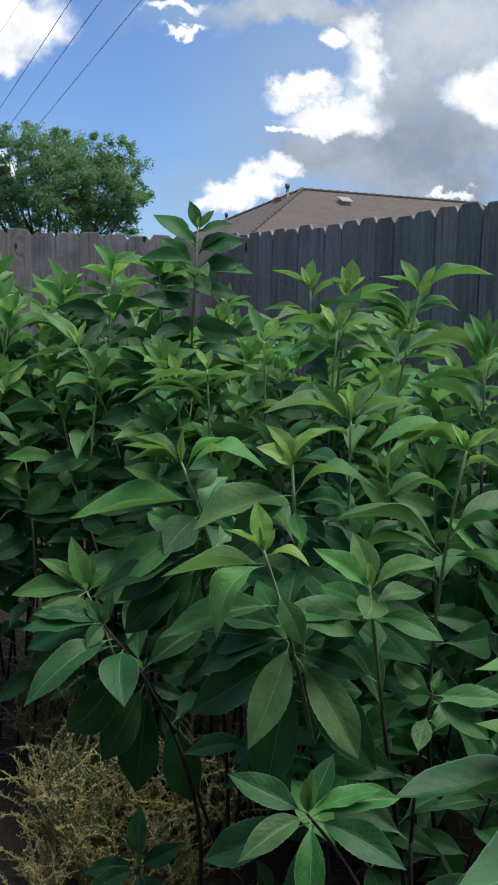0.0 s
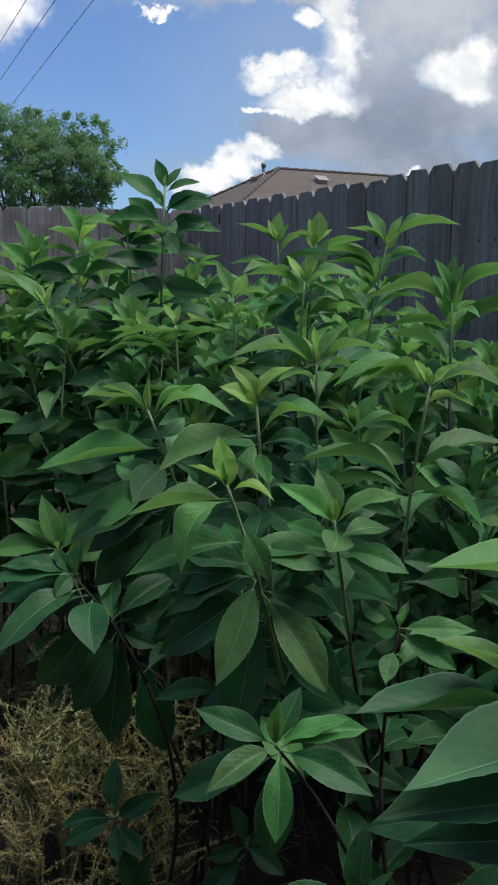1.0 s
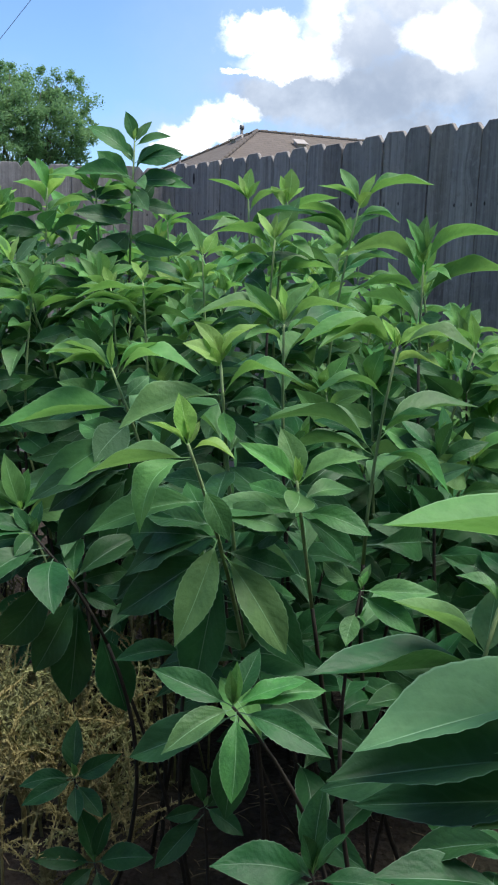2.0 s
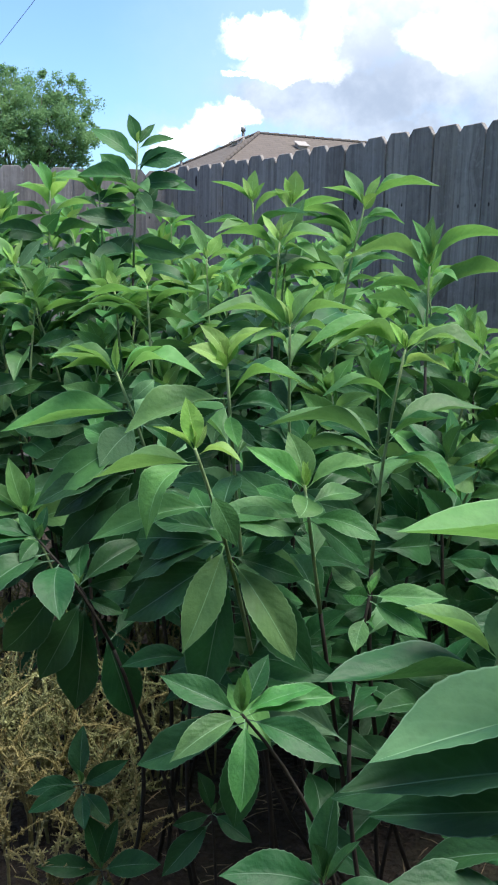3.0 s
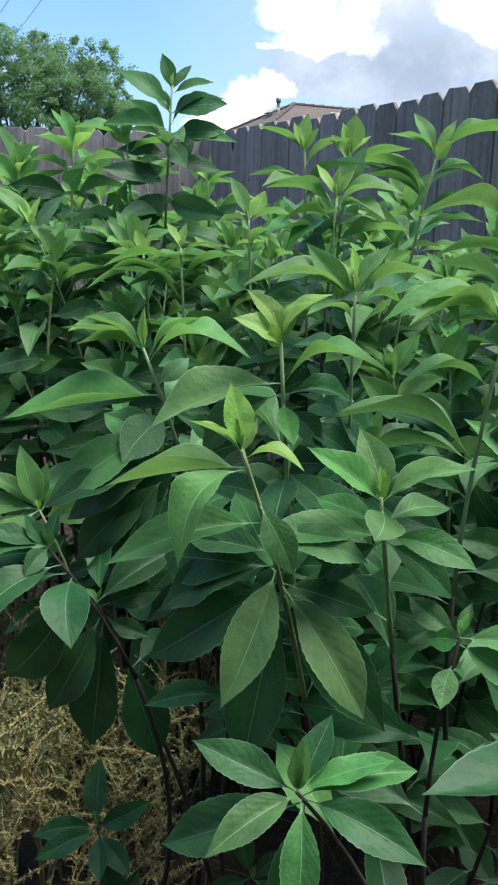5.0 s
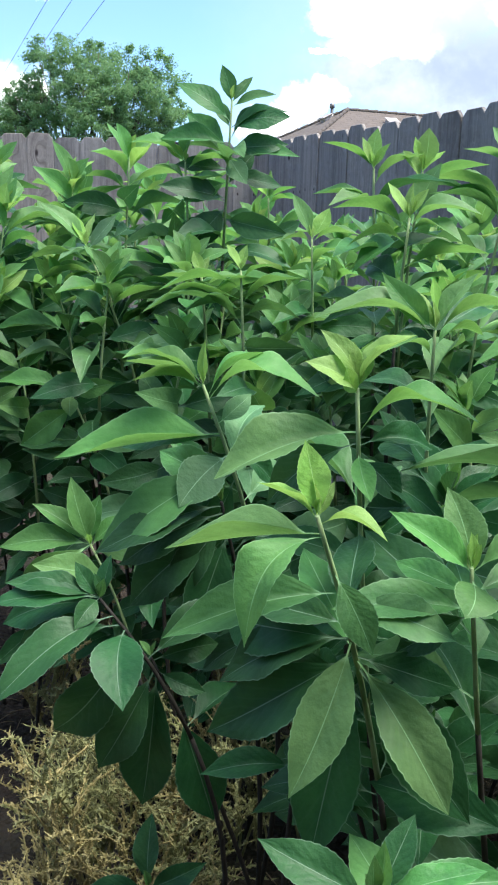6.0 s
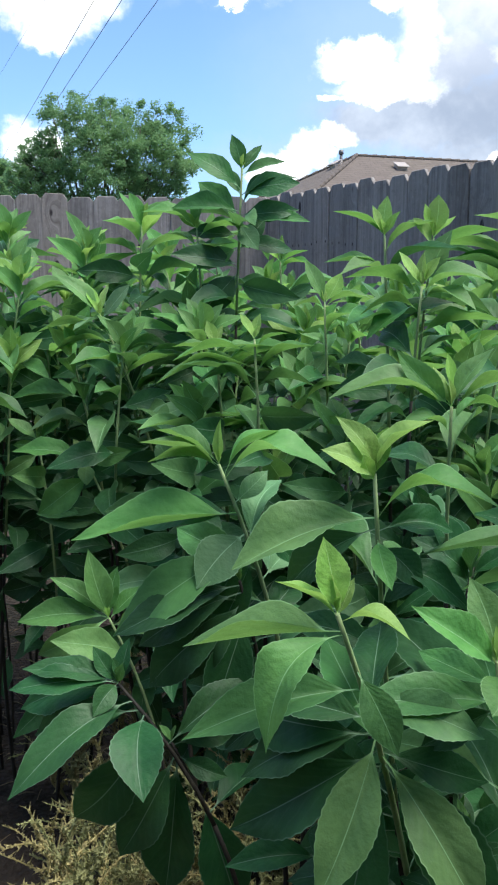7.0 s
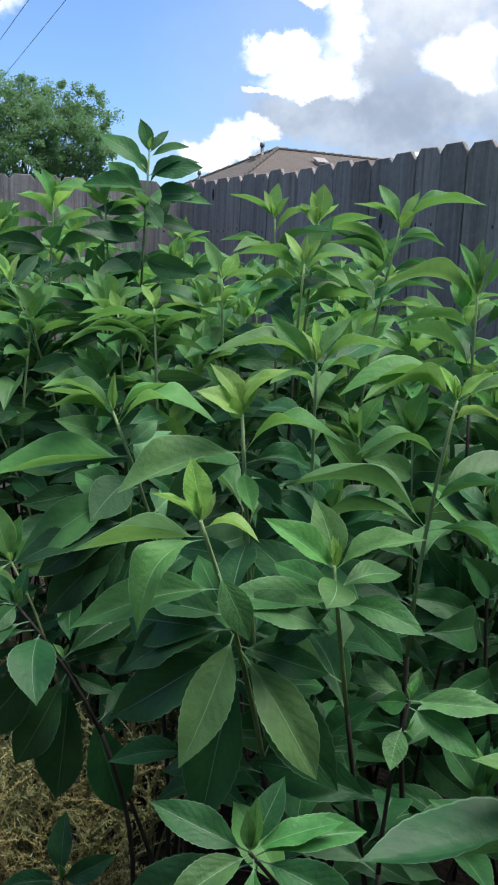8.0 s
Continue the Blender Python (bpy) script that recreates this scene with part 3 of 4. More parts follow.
def shrub(top, low, foot, fresh, fill, leaves, seed=None, label="tall leafy shrub stem with lance-shaped green leaves"):
    """One upright stem of the thicket: its line through top, low and foot, its leaves (way down the stem, azimuth,
    elevation, length, width, arch, a 1 where the pale underside shows, or else its tone, 0 for old and for shaded
    leaves to 2 for young, and its tilt to the sky) and then more leaves down the stem."""
    top, low, foot = Vector(top), Vector(low), Vector((foot[0], foot[1], 0.0))
    rng = random.Random(seed if seed is not None else int(abs(top.x * 7919 + top.y * 104729 + top.z * 1299709) * 10))
    plant = new("leafy_shrub")
    plant.location = foot
    total = (top - low).length + (low - foot).length

    def at(down):
        return curve_point((top, low, foot), min(1.0, down / total))

    bm = bmesh.new()
    n = 14
    pts = [at(total * i / n) for i in range(n + 1)]
    pts[-1].z = -0.06
    thick = 0.0026 + 0.0027 * min(1.0, total)
    green = max(2, int(n * min(0.5, (0.45 if fresh > 0.65 or top.y > 2.2 or not leaves else 0.28) / total)))
    tube(bm, pts[:green + 1], [0.0022 + (thick - 0.0022) * (i / n) ** 0.7 for i in range(green + 1)], 6)
    bm.transform(Matrix.Translation(-foot))
    part("stem", bm, STEM_GREEN if fresh > 0.28 else STEM_BROWN, plant)
    bm = bmesh.new()
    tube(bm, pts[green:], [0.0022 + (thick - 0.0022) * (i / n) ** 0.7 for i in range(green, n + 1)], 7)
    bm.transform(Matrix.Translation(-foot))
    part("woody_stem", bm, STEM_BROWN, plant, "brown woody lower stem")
    last = 0.05
    for down, az, el, length, width, arch, *more in leaves:
        last = max(last, down)
        if len(more) == 2:
            put_leaf(plant, at(down), az, el, length, width, arch, more[0], rng, rng.gauss(0, 4), more[1])
            continue
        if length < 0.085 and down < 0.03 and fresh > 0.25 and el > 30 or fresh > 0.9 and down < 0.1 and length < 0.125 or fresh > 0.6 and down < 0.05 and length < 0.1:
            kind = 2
        # a low fresh value also gives shaded stems the dark leaf colour
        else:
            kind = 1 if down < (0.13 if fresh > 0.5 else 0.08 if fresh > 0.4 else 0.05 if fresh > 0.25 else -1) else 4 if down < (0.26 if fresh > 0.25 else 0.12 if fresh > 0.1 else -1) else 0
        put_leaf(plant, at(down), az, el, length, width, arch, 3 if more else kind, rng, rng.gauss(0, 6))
    # buds in the tip
    for k in range(3 if leaves else 4):
        put_leaf(plant, at(0.0), rng.uniform(0, 360), rng.uniform(55, 82), rng.uniform(0.02, 0.04) * (1 if leaves else 1.6), 0.36, 0.05, 2 if fresh > 0.3 else 1, rng)
    for k in range(0 if leaves else 4):
        put_leaf(plant, at(0.012), 90 * k + rng.uniform(-25, 25), rng.uniform(38, 68), rng.uniform(0.075, 0.115), rng.uniform(0.36, 0.46), 0.08, 1 if fresh > 0.2 else 0, rng)
    big = 0.96 if not leaves or top.y > 1.95 else 1.0
    az = rng.uniform(0, 360)
    start = min(last + 0.02, 0.13 if top.y < 1.9 else 0.09) if leaves else 0.015
    stop = min(total * 0.8, start + (0.6 if foot.y < 2.35 and foot.x < 0.12 or foot.x < -0.33 else 0.95))
    for k in range(fill):
        f = (k + rng.uniform(0.2, 0.8)) / max(1, fill)
        down = start + (stop - start) * f ** (1.15 if leaves else 1.35)
        az += 137.5 + rng.gauss(0, 16)
        if leaves and top.y < 1.9 and az % 360 > 180:
            az = -az
        spot = at(down)
        if spot.z < (0.58 if foot.x < 0.12 else 0.5 if foot.y < 1.75 else 0.34) + rng.uniform(0, 0.14) and foot.y < 2.35:
            continue
        g = min(1.0, down / 0.25)
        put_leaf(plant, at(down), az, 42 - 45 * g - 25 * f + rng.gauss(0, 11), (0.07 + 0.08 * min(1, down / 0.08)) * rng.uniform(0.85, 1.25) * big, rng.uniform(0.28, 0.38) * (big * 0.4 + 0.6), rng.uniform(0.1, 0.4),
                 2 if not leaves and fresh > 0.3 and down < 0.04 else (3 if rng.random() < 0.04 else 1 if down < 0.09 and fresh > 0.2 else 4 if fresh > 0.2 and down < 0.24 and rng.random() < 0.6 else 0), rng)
    return tagged(plant, label, "shrub", "leafy shrubs of the thicket")


shrub((0.068, 1.29, 1.101), (0.112, 1.365, 0.935), (0.2, 1.62), 0.7, 22, [
    (0.004, 146, 76, 0.073, 0.42, 0.1, 2, 10), (0.008, -170, 33, 0.069, 0.32, 0.15, 2, 75), (0.012, -18, -5, 0.064, 0.36, 0.3, 2, 75), (0.004, 36, 63, 0.038, 0.34, 0.1, 2, 20), (0.028, -138, -44, 0.124, 0.4, 0.4, 1, 50), (0.076, -38, -54, 0.084, 0.42, 0.2, 4, 5),
    (0.104, -167, -13, 0.177, 0.28, 0.15, 4, 35), (0.024, 169, -12, 0.159, 0.3, 0.1, 1, 74), (0.172, -129, -57, 0.165, 0.33, 0.15, 1, 16), (0.208, -144, -77, 0.222, 0.3, 0.1, 0, 10), (0.2, -36, -47, 0.172, 0.33, 0.15, 1, 14), (0.212, -9, -52, 0.205, 0.34, 0.1, 0, 10),
    (0.124, -15, -8, 0.112, 0.42, 0.15, 4, 30), (0.112, 24, -23, 0.132, 0.36, 0.15, 0, 30), (0.148, 154, 0, 0.116, 0.36, 0.1, 0, 30), (0.192, 169, -37, 0.198, 0.33, 0.15, 0, 20), (0.196, 15, -21, 0.126, 0.33, 0.15, 0, 30), (0.168, 164, -29, 0.164, 0.33, 0.15, 0, 25)], label="leaning shrub stem with light tip and hanging leaves")
shrub((0.105, 1.47, 1.189), (0.118, 1.5, 1.025), (0.25, 1.7), 1.0, 18, [
    (0.004, 180, 57, 0.078, 0.36, 0.2, 2, 40), (0.008, -152, 31, 0.075, 0.46, 0.25, 2, 40), (0.004, 134, 57, 0.052, 0.36, 0.05, 2, 15), (0.004, 177, 83, 0.054, 0.34, 0.05, 2, 15), (0.004, 37, 72, 0.056, 0.42, 0.05, 2, 15), (0.0, -9, 45, 0.085, 0.34, 0.2, 2, 75),
    (0.008, -114, 46, 0.048, 0.4, 0, 2, 10), (0.056, -13, 11, 0.132, 0.44, 0.4, 1, 78), (0.052, -161, -16, 0.167, 0.40, 0.17, 1, 45), (0.076, -74, -39, 0.066, 0.4, 0.1, 1, 10), (0.084, -11, -42, 0.068, 0.5, 0.15, 0, 15), (0.064, 159, -39, 0.14, 0.36, 0.2, 0, 30),
    (0.104, 11, -30, 0.124, 0.34, 0.2, 0, 35), (0.068, 30, -7, 0.102, 0.34, 0.2, 0, 45)], label="shrub stem topped by a bright yellow-green leaf tuft")
shrub((-0.094, 1.71, 1.145), (-0.042, 1.74, 0.986), (-0.05, 1.95), 0.7, 18, [
    (0.004, 180, 16, 0.116, 0.34, 0.12, 1, 75), (0.008, -162, 8, 0.101, 0.44, 0.2, 1, 95), (0.0, 162, 23, 0.104, 0.3, 0.15, 1, 70), (0.004, 27, 89, 0.066, 0.22, 0.03, 2, 30), (0.02, 17, 28, 0.117, 0.34, 0.3, 1, 75), (0.024, -11, 6, 0.154, 0.46, 0.4, 1, 85),
    (0.076, -172, -9, 0.233, 0.30, 0.1, 1, 62), (0.08, 169, -11, 0.155, 0.34, 0.2, 0, 35), (0.108, -135, -36, 0.105, 0.6, 0.1, 3, 0), (0.06, 50, 29, 0.074, 0.4, 0.1, 3, 20), (0.128, -168, -33, 0.23, 0.3, 0.2, 4, 25), (0.136, 158, -40, 0.176, 0.34, 0.2, 0, 30),
    (0.104, 23, -38, 0.096, 0.34, 0.2, 0, 30), (0.144, -180, -66, 0.131, 0.4, 0.1, 0, 15)])
shrub((0.208, 1.68, 1.232), (0.21, 1.7, 1.154), (0.35, 1.95), 0.55, 21, [
    (0.0, 180, 45, 0.101, 0.3, 0.1), (0.0, 124, 80, 0.069, 0.35, 0), (0.0, 11, 55, 0.091, 0.3, 0.1), (0.012, -14, 18, 0.132, 0.33, 0.35), (0.016, -166, 10, 0.163, 0.33, 0.3), (0.0, 126, 52, 0.061, 0.3, 0), (0.028, 40, 10, 0.095, 0.35, 0.3), (0.04, -139, 9, 0.093, 0.35, 0.3)])
shrub((0.37, 1.47, 1.218), (0.344, 1.5, 0.957), (0.55, 1.75), 0.7, 16, [
    (0.0, 180, 59, 0.05, 0.35, 0.05), (0.0, 0, 41, 0.056, 0.35, 0.1), (0.0, -169, 1, 0.153, 0.28, 0.35), (0.008, -151, 4, 0.143, 0.33, 0.3), (0.008, -14, -1, 0.128, 0.33, 0.4), (0.028, -50, 5, 0.091, 0.42, 0.2), (0.08, -160, 6, 0.12, 0.33, 0.3), (0.14, -26, 25, 0.1, 0.33, 0.15), (0.176, 174, 13, 0.199, 0.22, 0.3), (0.176, -15, -22, 0.126, 0.28, 0.35), (0.224, 158, 17, 0.114, 0.3, 0.2), (0.0, 91, 56, 0.036, 0.4, 0)], label="shrub stem with a long bare green stalk and arching leaves")
shrub((0.218, 1.34, 1.041), (0.227, 1.36, 0.985), (0.4, 1.6), 0.55, 13, [
    (0.012, 131, 64, 0.09, 0.44, 0.05, 1, 8), (0.008, -167, 37, 0.108, 0.36, 0.12, 1, 45), (0.008, -6, 24, 0.11, 0.36, 0.15, 1, 52), (0.016, -104, -20, 0.055, 0.8, 0.1, 1, 0), (0.008, 3, 77, 0.031, 0.3, 0, 2, 20), (0.008, 117, 64, 0.026, 0.3, 0, 2, 20),
    (0.056, -17, -12, 0.106, 0.36, 0.12, 4, 20), (0.056, -164, 4, 0.147, 0.32, 0.1, 4, 40), (0.06, 157, -39, 0.1, 0.36, 0.1, 0, 20), (0.06, 13, -40, 0.115, 0.36, 0.1, 0, 20), (0.036, 31, 3, 0.098, 0.36, 0.15, 4, 40), (0.036, 140, 6, 0.094, 0.36, 0.1, 4, 40)])
shrub((0.316, 1.34, 0.881), (0.303, 1.36, 0.743), (0.45, 1.45), 0.2, 10, [
    (0.004, -145, 16, 0.054, 0.5, 0.1), (0.008, -27, -24, 0.096, 0.37, 0.1), (0.036, -114, -39, 0.056, 0.5, 0.05), (0.0, -11, 3, 0.109, 0.28, 0.1), (0.0, 52, 54, 0.043, 0.35, 0), (0.044, 49, -23, 0.073, 0.5, 0.1), (0.0, 136, 20, 0.076, 0.4, 0.1)])
shrub((0.136, 1.215, 0.762), (0.193, 1.24, 0.673), (0.28, 1.32), 0.25, 4, [
    (0.0, 170, 21, 0.119, 0.34, 0.12, 0, 15), (0.004, -147, -17, 0.115, 0.33, 0.12, 4, 15), (0.008, -93, -53, 0.116, 0.34, 0.12, 4, 5), (0.016, -129, -80, 0.148, 0.34, 0.1, 0, 5), (0.0, 6, 19, 0.105, 0.3, 0.1, 4, 40), (0.008, 14, 7, 0.127, 0.32, 0.12, 4, 35),
    (0.012, -22, -15, 0.136, 0.33, 0.12, 0, 15), (0.0, 0, 86, 0.066, 0.3, 0.03, 1, 20), (0.0, -112, 79, 0.059, 0.28, 0.0, 1, 20), (0.0, 49, 51, 0.085, 0.36, 0.05, 0, 10), (0.016, 162, -31, 0.188, 0.3, 0.1, 0, 25)], label="low shoot with an open rosette of glossy green leaves")
shrub((0.243, 1.12, 0.581), (0.252, 1.13, 0.507), (0.25, 1.2), 0.06, 5, [
    (0.0, 66, 74, 0.117, 0.35, 0.05), (0.0, -132, 70, 0.079, 0.3, 0), (0.0, 23, 45, 0.071, 0.35, 0.1), (0.004, -171, 13, 0.137, 0.4, 0.12), (0.008, -11, 4, 0.105, 0.3, 0.1), (0.004, 137, 6, 0.058, 0.4, 0.1), (0.008, -148, 3, 0.094, 0.4, 0.1)], label="low shoot with upright leaves close to the soil")
shrub((0.418, 1.02, 0.989), (0.407, 1.04, 0.887), (0.55, 1.15), 0.3, 8, [
    (0.072, -163, 3, 0.205, 0.36, 0.03, 0, 66), (0.06, -170, 31, 0.128, 0.28, 0.1, 1, 75), (0.068, -2, 85, 0.087, 0.42, 0.05, 3, 10), (0.0, 156, 30, 0.056, 0.4, 0.3, 4, 60), (0.0, 32, 26, 0.042, 0.4, 0.2, 4, 60)])
shrub((0.44, 0.8, 1.123), (0.468, 0.8, 0.945), (0.498, 0.95), 0.3, 4, [
    (0.012, 180, 10, 0.194, 0.34, 0.05, 1, 70), (0.124, -168, -6, 0.235, 0.34, 0.06, 3, 48), (0.136, 170, -23, 0.191, 0.3, 0.1, 3, 30), (0.184, -175, -2, 0.256, 0.34, 0.1, 0, 44), (0.22, 170, -9, 0.233, 0.24, 0.1, 0, 25), (0.22, -172, -7, 0.139, 0.26, 0.1, 4, 30),
    (0.268, 154, -7, 0.229, 0.26, 0.2, 0, 50), (0.032, -139, -10, 0.154, 0.36, 0.1, 3, 10), (0.004, 0, 42, 0.048, 0.36, 0.1, 1, 40)], label="shrub stem with long broad pale green leaves beside the path")
shrub((0.448, 0.98, 0.761), (0.449, 1.0, 0.634), (0.5, 1.1), 0, 4, [
    (0.06, 140, 2, 0.078, 0.34, 0.1), (0.096, -173, 9, 0.162, 0.3, 0.1), (0.032, 151, -26, 0.137, 0.3, 0.1)])
shrub((0.572, 1.75, 0.976), (0.544, 1.77, 0.885), (0.75, 2.0), 0.6, 18, [
    (0.0, 180, 50, 0.095, 0.33, 0.1), (0.0, 124, 68, 0.065, 0.5, 0), (0.0, 37, 58, 0.062, 0.4, 0), (0.016, -160, 22, 0.093, 0.4, 0.2), (0.004, -11, 13, 0.106, 0.33, 0.2), (0.032, -139, 8, 0.092, 0.5, 0.2), (0.072, -13, 12, 0.094, 0.3, 0.2), (0.088, 180, 43, 0.145, 0.3, 0.3), (0.084, 169, 43, 0.207, 0.25, 0.3), (0.048, -13, 44, 0.185, 0.26, 0.2)])
shrub((0.624, 2.0, 1.162), (0.594, 2.0, 1.056), (0.85, 2.3), 0.3, 18, [
    (0.0, 180, 80, 0.079, 0.3, 0.05), (0.0, -166, 25, 0.094, 0.3, 0.2), (0.008, -14, 19, 0.088, 0.3, 0.2), (0.048, -24, -21, 0.08, 0.4, 0.2), (0.032, 180, 27, 0.044, 0.4, 0.1), (0.044, 0, 5, 0.144, 0.3, 0.2)])
shrub((0.143, 2.23, 1.466), (0.15, 2.24, 1.347), (0.2, 2.4), 0.45, 21, [
    (0.0, 180, 25, 0.104, 0.35, 0.15), (0.0, 180, 67, 0.059, 0.35, 0), (0.0, 77, 74, 0.075, 0.5, 0), (0.0, -37, 52, 0.054, 0.4, 0), (0.032, -13, 33, 0.105, 0.35, 0.25), (0.06, -170, 6, 0.115, 0.3, 0.15), (0.068, -140, -1, 0.109, 0.35, 0.2), (0.08, -46, -20, 0.074, 0.4, 0.2)])
shrub((0.233, 2.25, 1.463), (0.224, 2.26, 1.362), (0.35, 2.45), 0.45, 18, [
    (0.0, 180, 74, 0.064, 0.4, 0), (0.0, 0, 85, 0.077, 0.55, 0), (0.0, 14, 43, 0.057, 0.35, 0.1), (0.028, -10, 19, 0.128, 0.33, 0.15), (0.036, -19, 0, 0.092, 0.35, 0.2, 1), (0.012, -135, 39, 0.072, 0.4, 0.1)])
shrub((0.202, 2.1, 1.378), (0.196, 2.11, 1.276), (0.3, 2.35), 0.45, 21, [
    (0.0, 180, 55, 0.07, 0.35, 0.05), (0.0, 66, 80, 0.06, 0.45, 0), (0.0, 0, 59, 0.056, 0.4, 0), (0.02, -171, 14, 0.136, 0.33, 0.25), (0.02, -14, 13, 0.124, 0.42, 0.3), (0.028, -40, -5, 0.11, 0.4, 0.3), (0.044, -169, -3, 0.103, 0.33, 0.3), (0.052, 0, -12, 0.109, 0.33, 0.3)])
shrub((0.392, 2.2, 1.462), (0.364, 2.2, 1.316), (0.5, 2.4), 0.45, 18, [
    (0.0, 180, 58, 0.09, 0.38, 0.08), (0.0, 0, 63, 0.075, 0.35, 0.05), (0.0, -174, 21, 0.104, 0.35, 0.15), (0.0, -3, 15, 0.172, 0.3, 0.2), (0.012, -59, 38, 0.059, 0.5, 0.1), (0.052, -19, 24, 0.067, 0.6, 0.1, 1), (0.088, -171, 19, 0.143, 0.25, 0.2), (0.064, 172, 19, 0.153, 0.3, 0.25), (0.032, 16, -3, 0.109, 0.35, 0.2), (0.108, -10, 6, 0.117, 0.3, 0.3)])
shrub((0.483, 1.89, 1.337), (0.486, 1.9, 1.226), (0.72, 2.15), 0.6, 18, [
    (0.0, 180, 66, 0.094, 0.25, 0.05), (0.0, 72, 84, 0.096, 0.33, 0), (0.0, 0, 74, 0.086, 0.25, 0.05), (0.008, -7, 23, 0.167, 0.3, 0.3), (0.016, -170, 7, 0.178, 0.27, 0.3), (0.016, -48, -9, 0.068, 0.45, 0.2), (0.068, -7, 19, 0.186, 0.28, 0.25), (0.06, -172, 3, 0.141, 0.24, 0.25), (0.092, 180, 46, 0.078, 0.35, 0.2, 1), (0.104, -39, 8, 0.048, 0.5, 0.1, 1), (0.044, 33, 19, 0.098, 0.4, 0.1)])
shrub((-0.16, 2.62, 1.632), (-0.173, 2.62, 1.323), (-0.2, 2.75), 0.32, 26, [
    (0.008, 180, 74, 0.084, 0.42, 0.05, 4, 10), (0.008, 25, 51, 0.077, 0.32, 0.05, 4, 30), (0.016, 0, 16, 0.103, 0.36, 0.1, 4, 50), (0.06, -8, 10, 0.138, 0.42, 0.2, 0, 35), (0.048, -180, 34, 0.147, 0.4, 0.25, 4, 35), (0.06, 136, 55, 0.075, 0.4, 0.05, 4, 10),
    (0.096, -169, 3, 0.154, 0.34, 0.15, 4, 55), (0.104, 0, 5, 0.134, 0.4, 0.15, 0, 35), (0.12, -7, 0, 0.162, 0.3, 0.1, 4, 50), (0.108, 163, 38, 0.132, 0.4, 0.15, 4, 20), (0.12, -46, -42, 0.093, 0.5, 0.1, 3, 5), (0.148, 180, 4, 0.12, 0.38, 0.1, 0, 40),
    (0.176, -157, -24, 0.111, 0.42, 0.15, 4, 20), (0.164, 14, -8, 0.128, 0.36, 0.15, 0, 40), (0.232, -149, -44, 0.132, 0.5, 0.1, 0, 5), (0.244, -12, -16, 0.097, 0.4, 0.15, 4, 30), (0.184, 35, 47, 0.104, 0.4, 0.1, 0, 20), (0.22, 162, 16, 0.135, 0.36, 0.1, 4, 40),
    (0.272, -180, -6, 0.117, 0.36, 0.1, 0, 30)], label="tallest dark green shrub stem rising above the fence line")
shrub((-0.261, 2.6, 1.497), (-0.252, 2.6, 1.337), (-0.35, 2.8), 0.32, 24, [
    (0.0, 180, 43, 0.061, 0.49, 0.1), (0.0, -171, 17, 0.129, 0.4, 0.25), (0.02, -9, 10, 0.124, 0.43, 0.2), (0.044, 166, 23, 0.091, 0.49, 0.2), (0.0, 76, 77, 0.09, 0.43, 0.05), (0.072, 35, 29, 0.099, 0.43, 0.2)], label="dark green shrub stem beside the tallest one")
shrub((-0.078, 2.7, 1.426), (-0.074, 2.7, 1.311), (-0.05, 2.9), 0.3, 18, [
    (0.0, 180, 48, 0.083, 0.38, 0.05), (0.0, 83, 73, 0.068, 0.4, 0), (0.0, 0, 22, 0.072, 0.38, 0.1), (0.084, 0, 24, 0.081, 0.4, 0.15, 1), (0.1, -138, 37, 0.056, 0.5, 0.1, 1), (0.016, -28, 6, 0.086, 0.35, 0.2)])
shrub((0.032, 2.45, 1.337), (0.037, 2.45, 1.232), (0.1, 2.6), 0.35, 21, [
    (0.0, 180, 65, 0.098, 0.38, 0.05), (0.0, 31, 58, 0.075, 0.5, 0), (0.008, -150, 0, 0.079, 0.4, 0.2), (0.008, -11, 10, 0.103, 0.35, 0.2), (0.036, -23, -17, 0.081, 0.4, 0.2)])
shrub((-0.173, 2.25, 1.268), (-0.161, 2.25, 1.131), (-0.25, 2.5), 0.5, 21, [
    (0.008, 180, 72, 0.053, 0.45, 0), (0.008, 59, 60, 0.047, 0.4, 0), (0.008, -59, 19, 0.05, 0.5, 0.1), (0.032, 180, 15, 0.091, 0.35, 0.2), (0.032, 0, 19, 0.086, 0.35, 0.2)])
shrub((-0.094, 2.22, 1.277), (-0.087, 2.22, 1.149), (-0.1, 2.45), 0.45, 18, [
    (0.0, 180, 60, 0.055, 0.45, 0), (0.0, 65, 65, 0.053, 0.45, 0), (0.032, -173, -3, 0.156, 0.3, 0.25), (0.056, -174, -8, 0.19, 0.3, 0.25), (0.076, -155, 0, 0.117, 0.35, 0.2, 1), (0.02, 0, 27, 0.07, 0.4, 0.2), (0.064, 0, 26, 0.122, 0.3, 0.2), (0.088, -15, 2, 0.115, 0.35, 0.25)])
shrub((-0.46, 2.49, 1.308), (-0.395, 2.49, 1.154), (-0.45, 2.6), 0.45, 18, [
    (0.0, 180, 42, 0.135, 0.33, 0.1), (0.0, 148, 61, 0.079, 0.35, 0.0), (0.004, -136, -21, 0.076, 0.6, 0.1, 1), (0.008, 0, 50, 0.1, 0.4, 0.1, 1), (0.048, 180, 2, 0.169, 0.3, 0.2), (0.056, 0, 7, 0.148, 0.25, 0.15), (0.068, 180, -8, 0.141, 0.33, 0.2), (0.0, 75, 60, 0.083, 0.35, 0.1)])
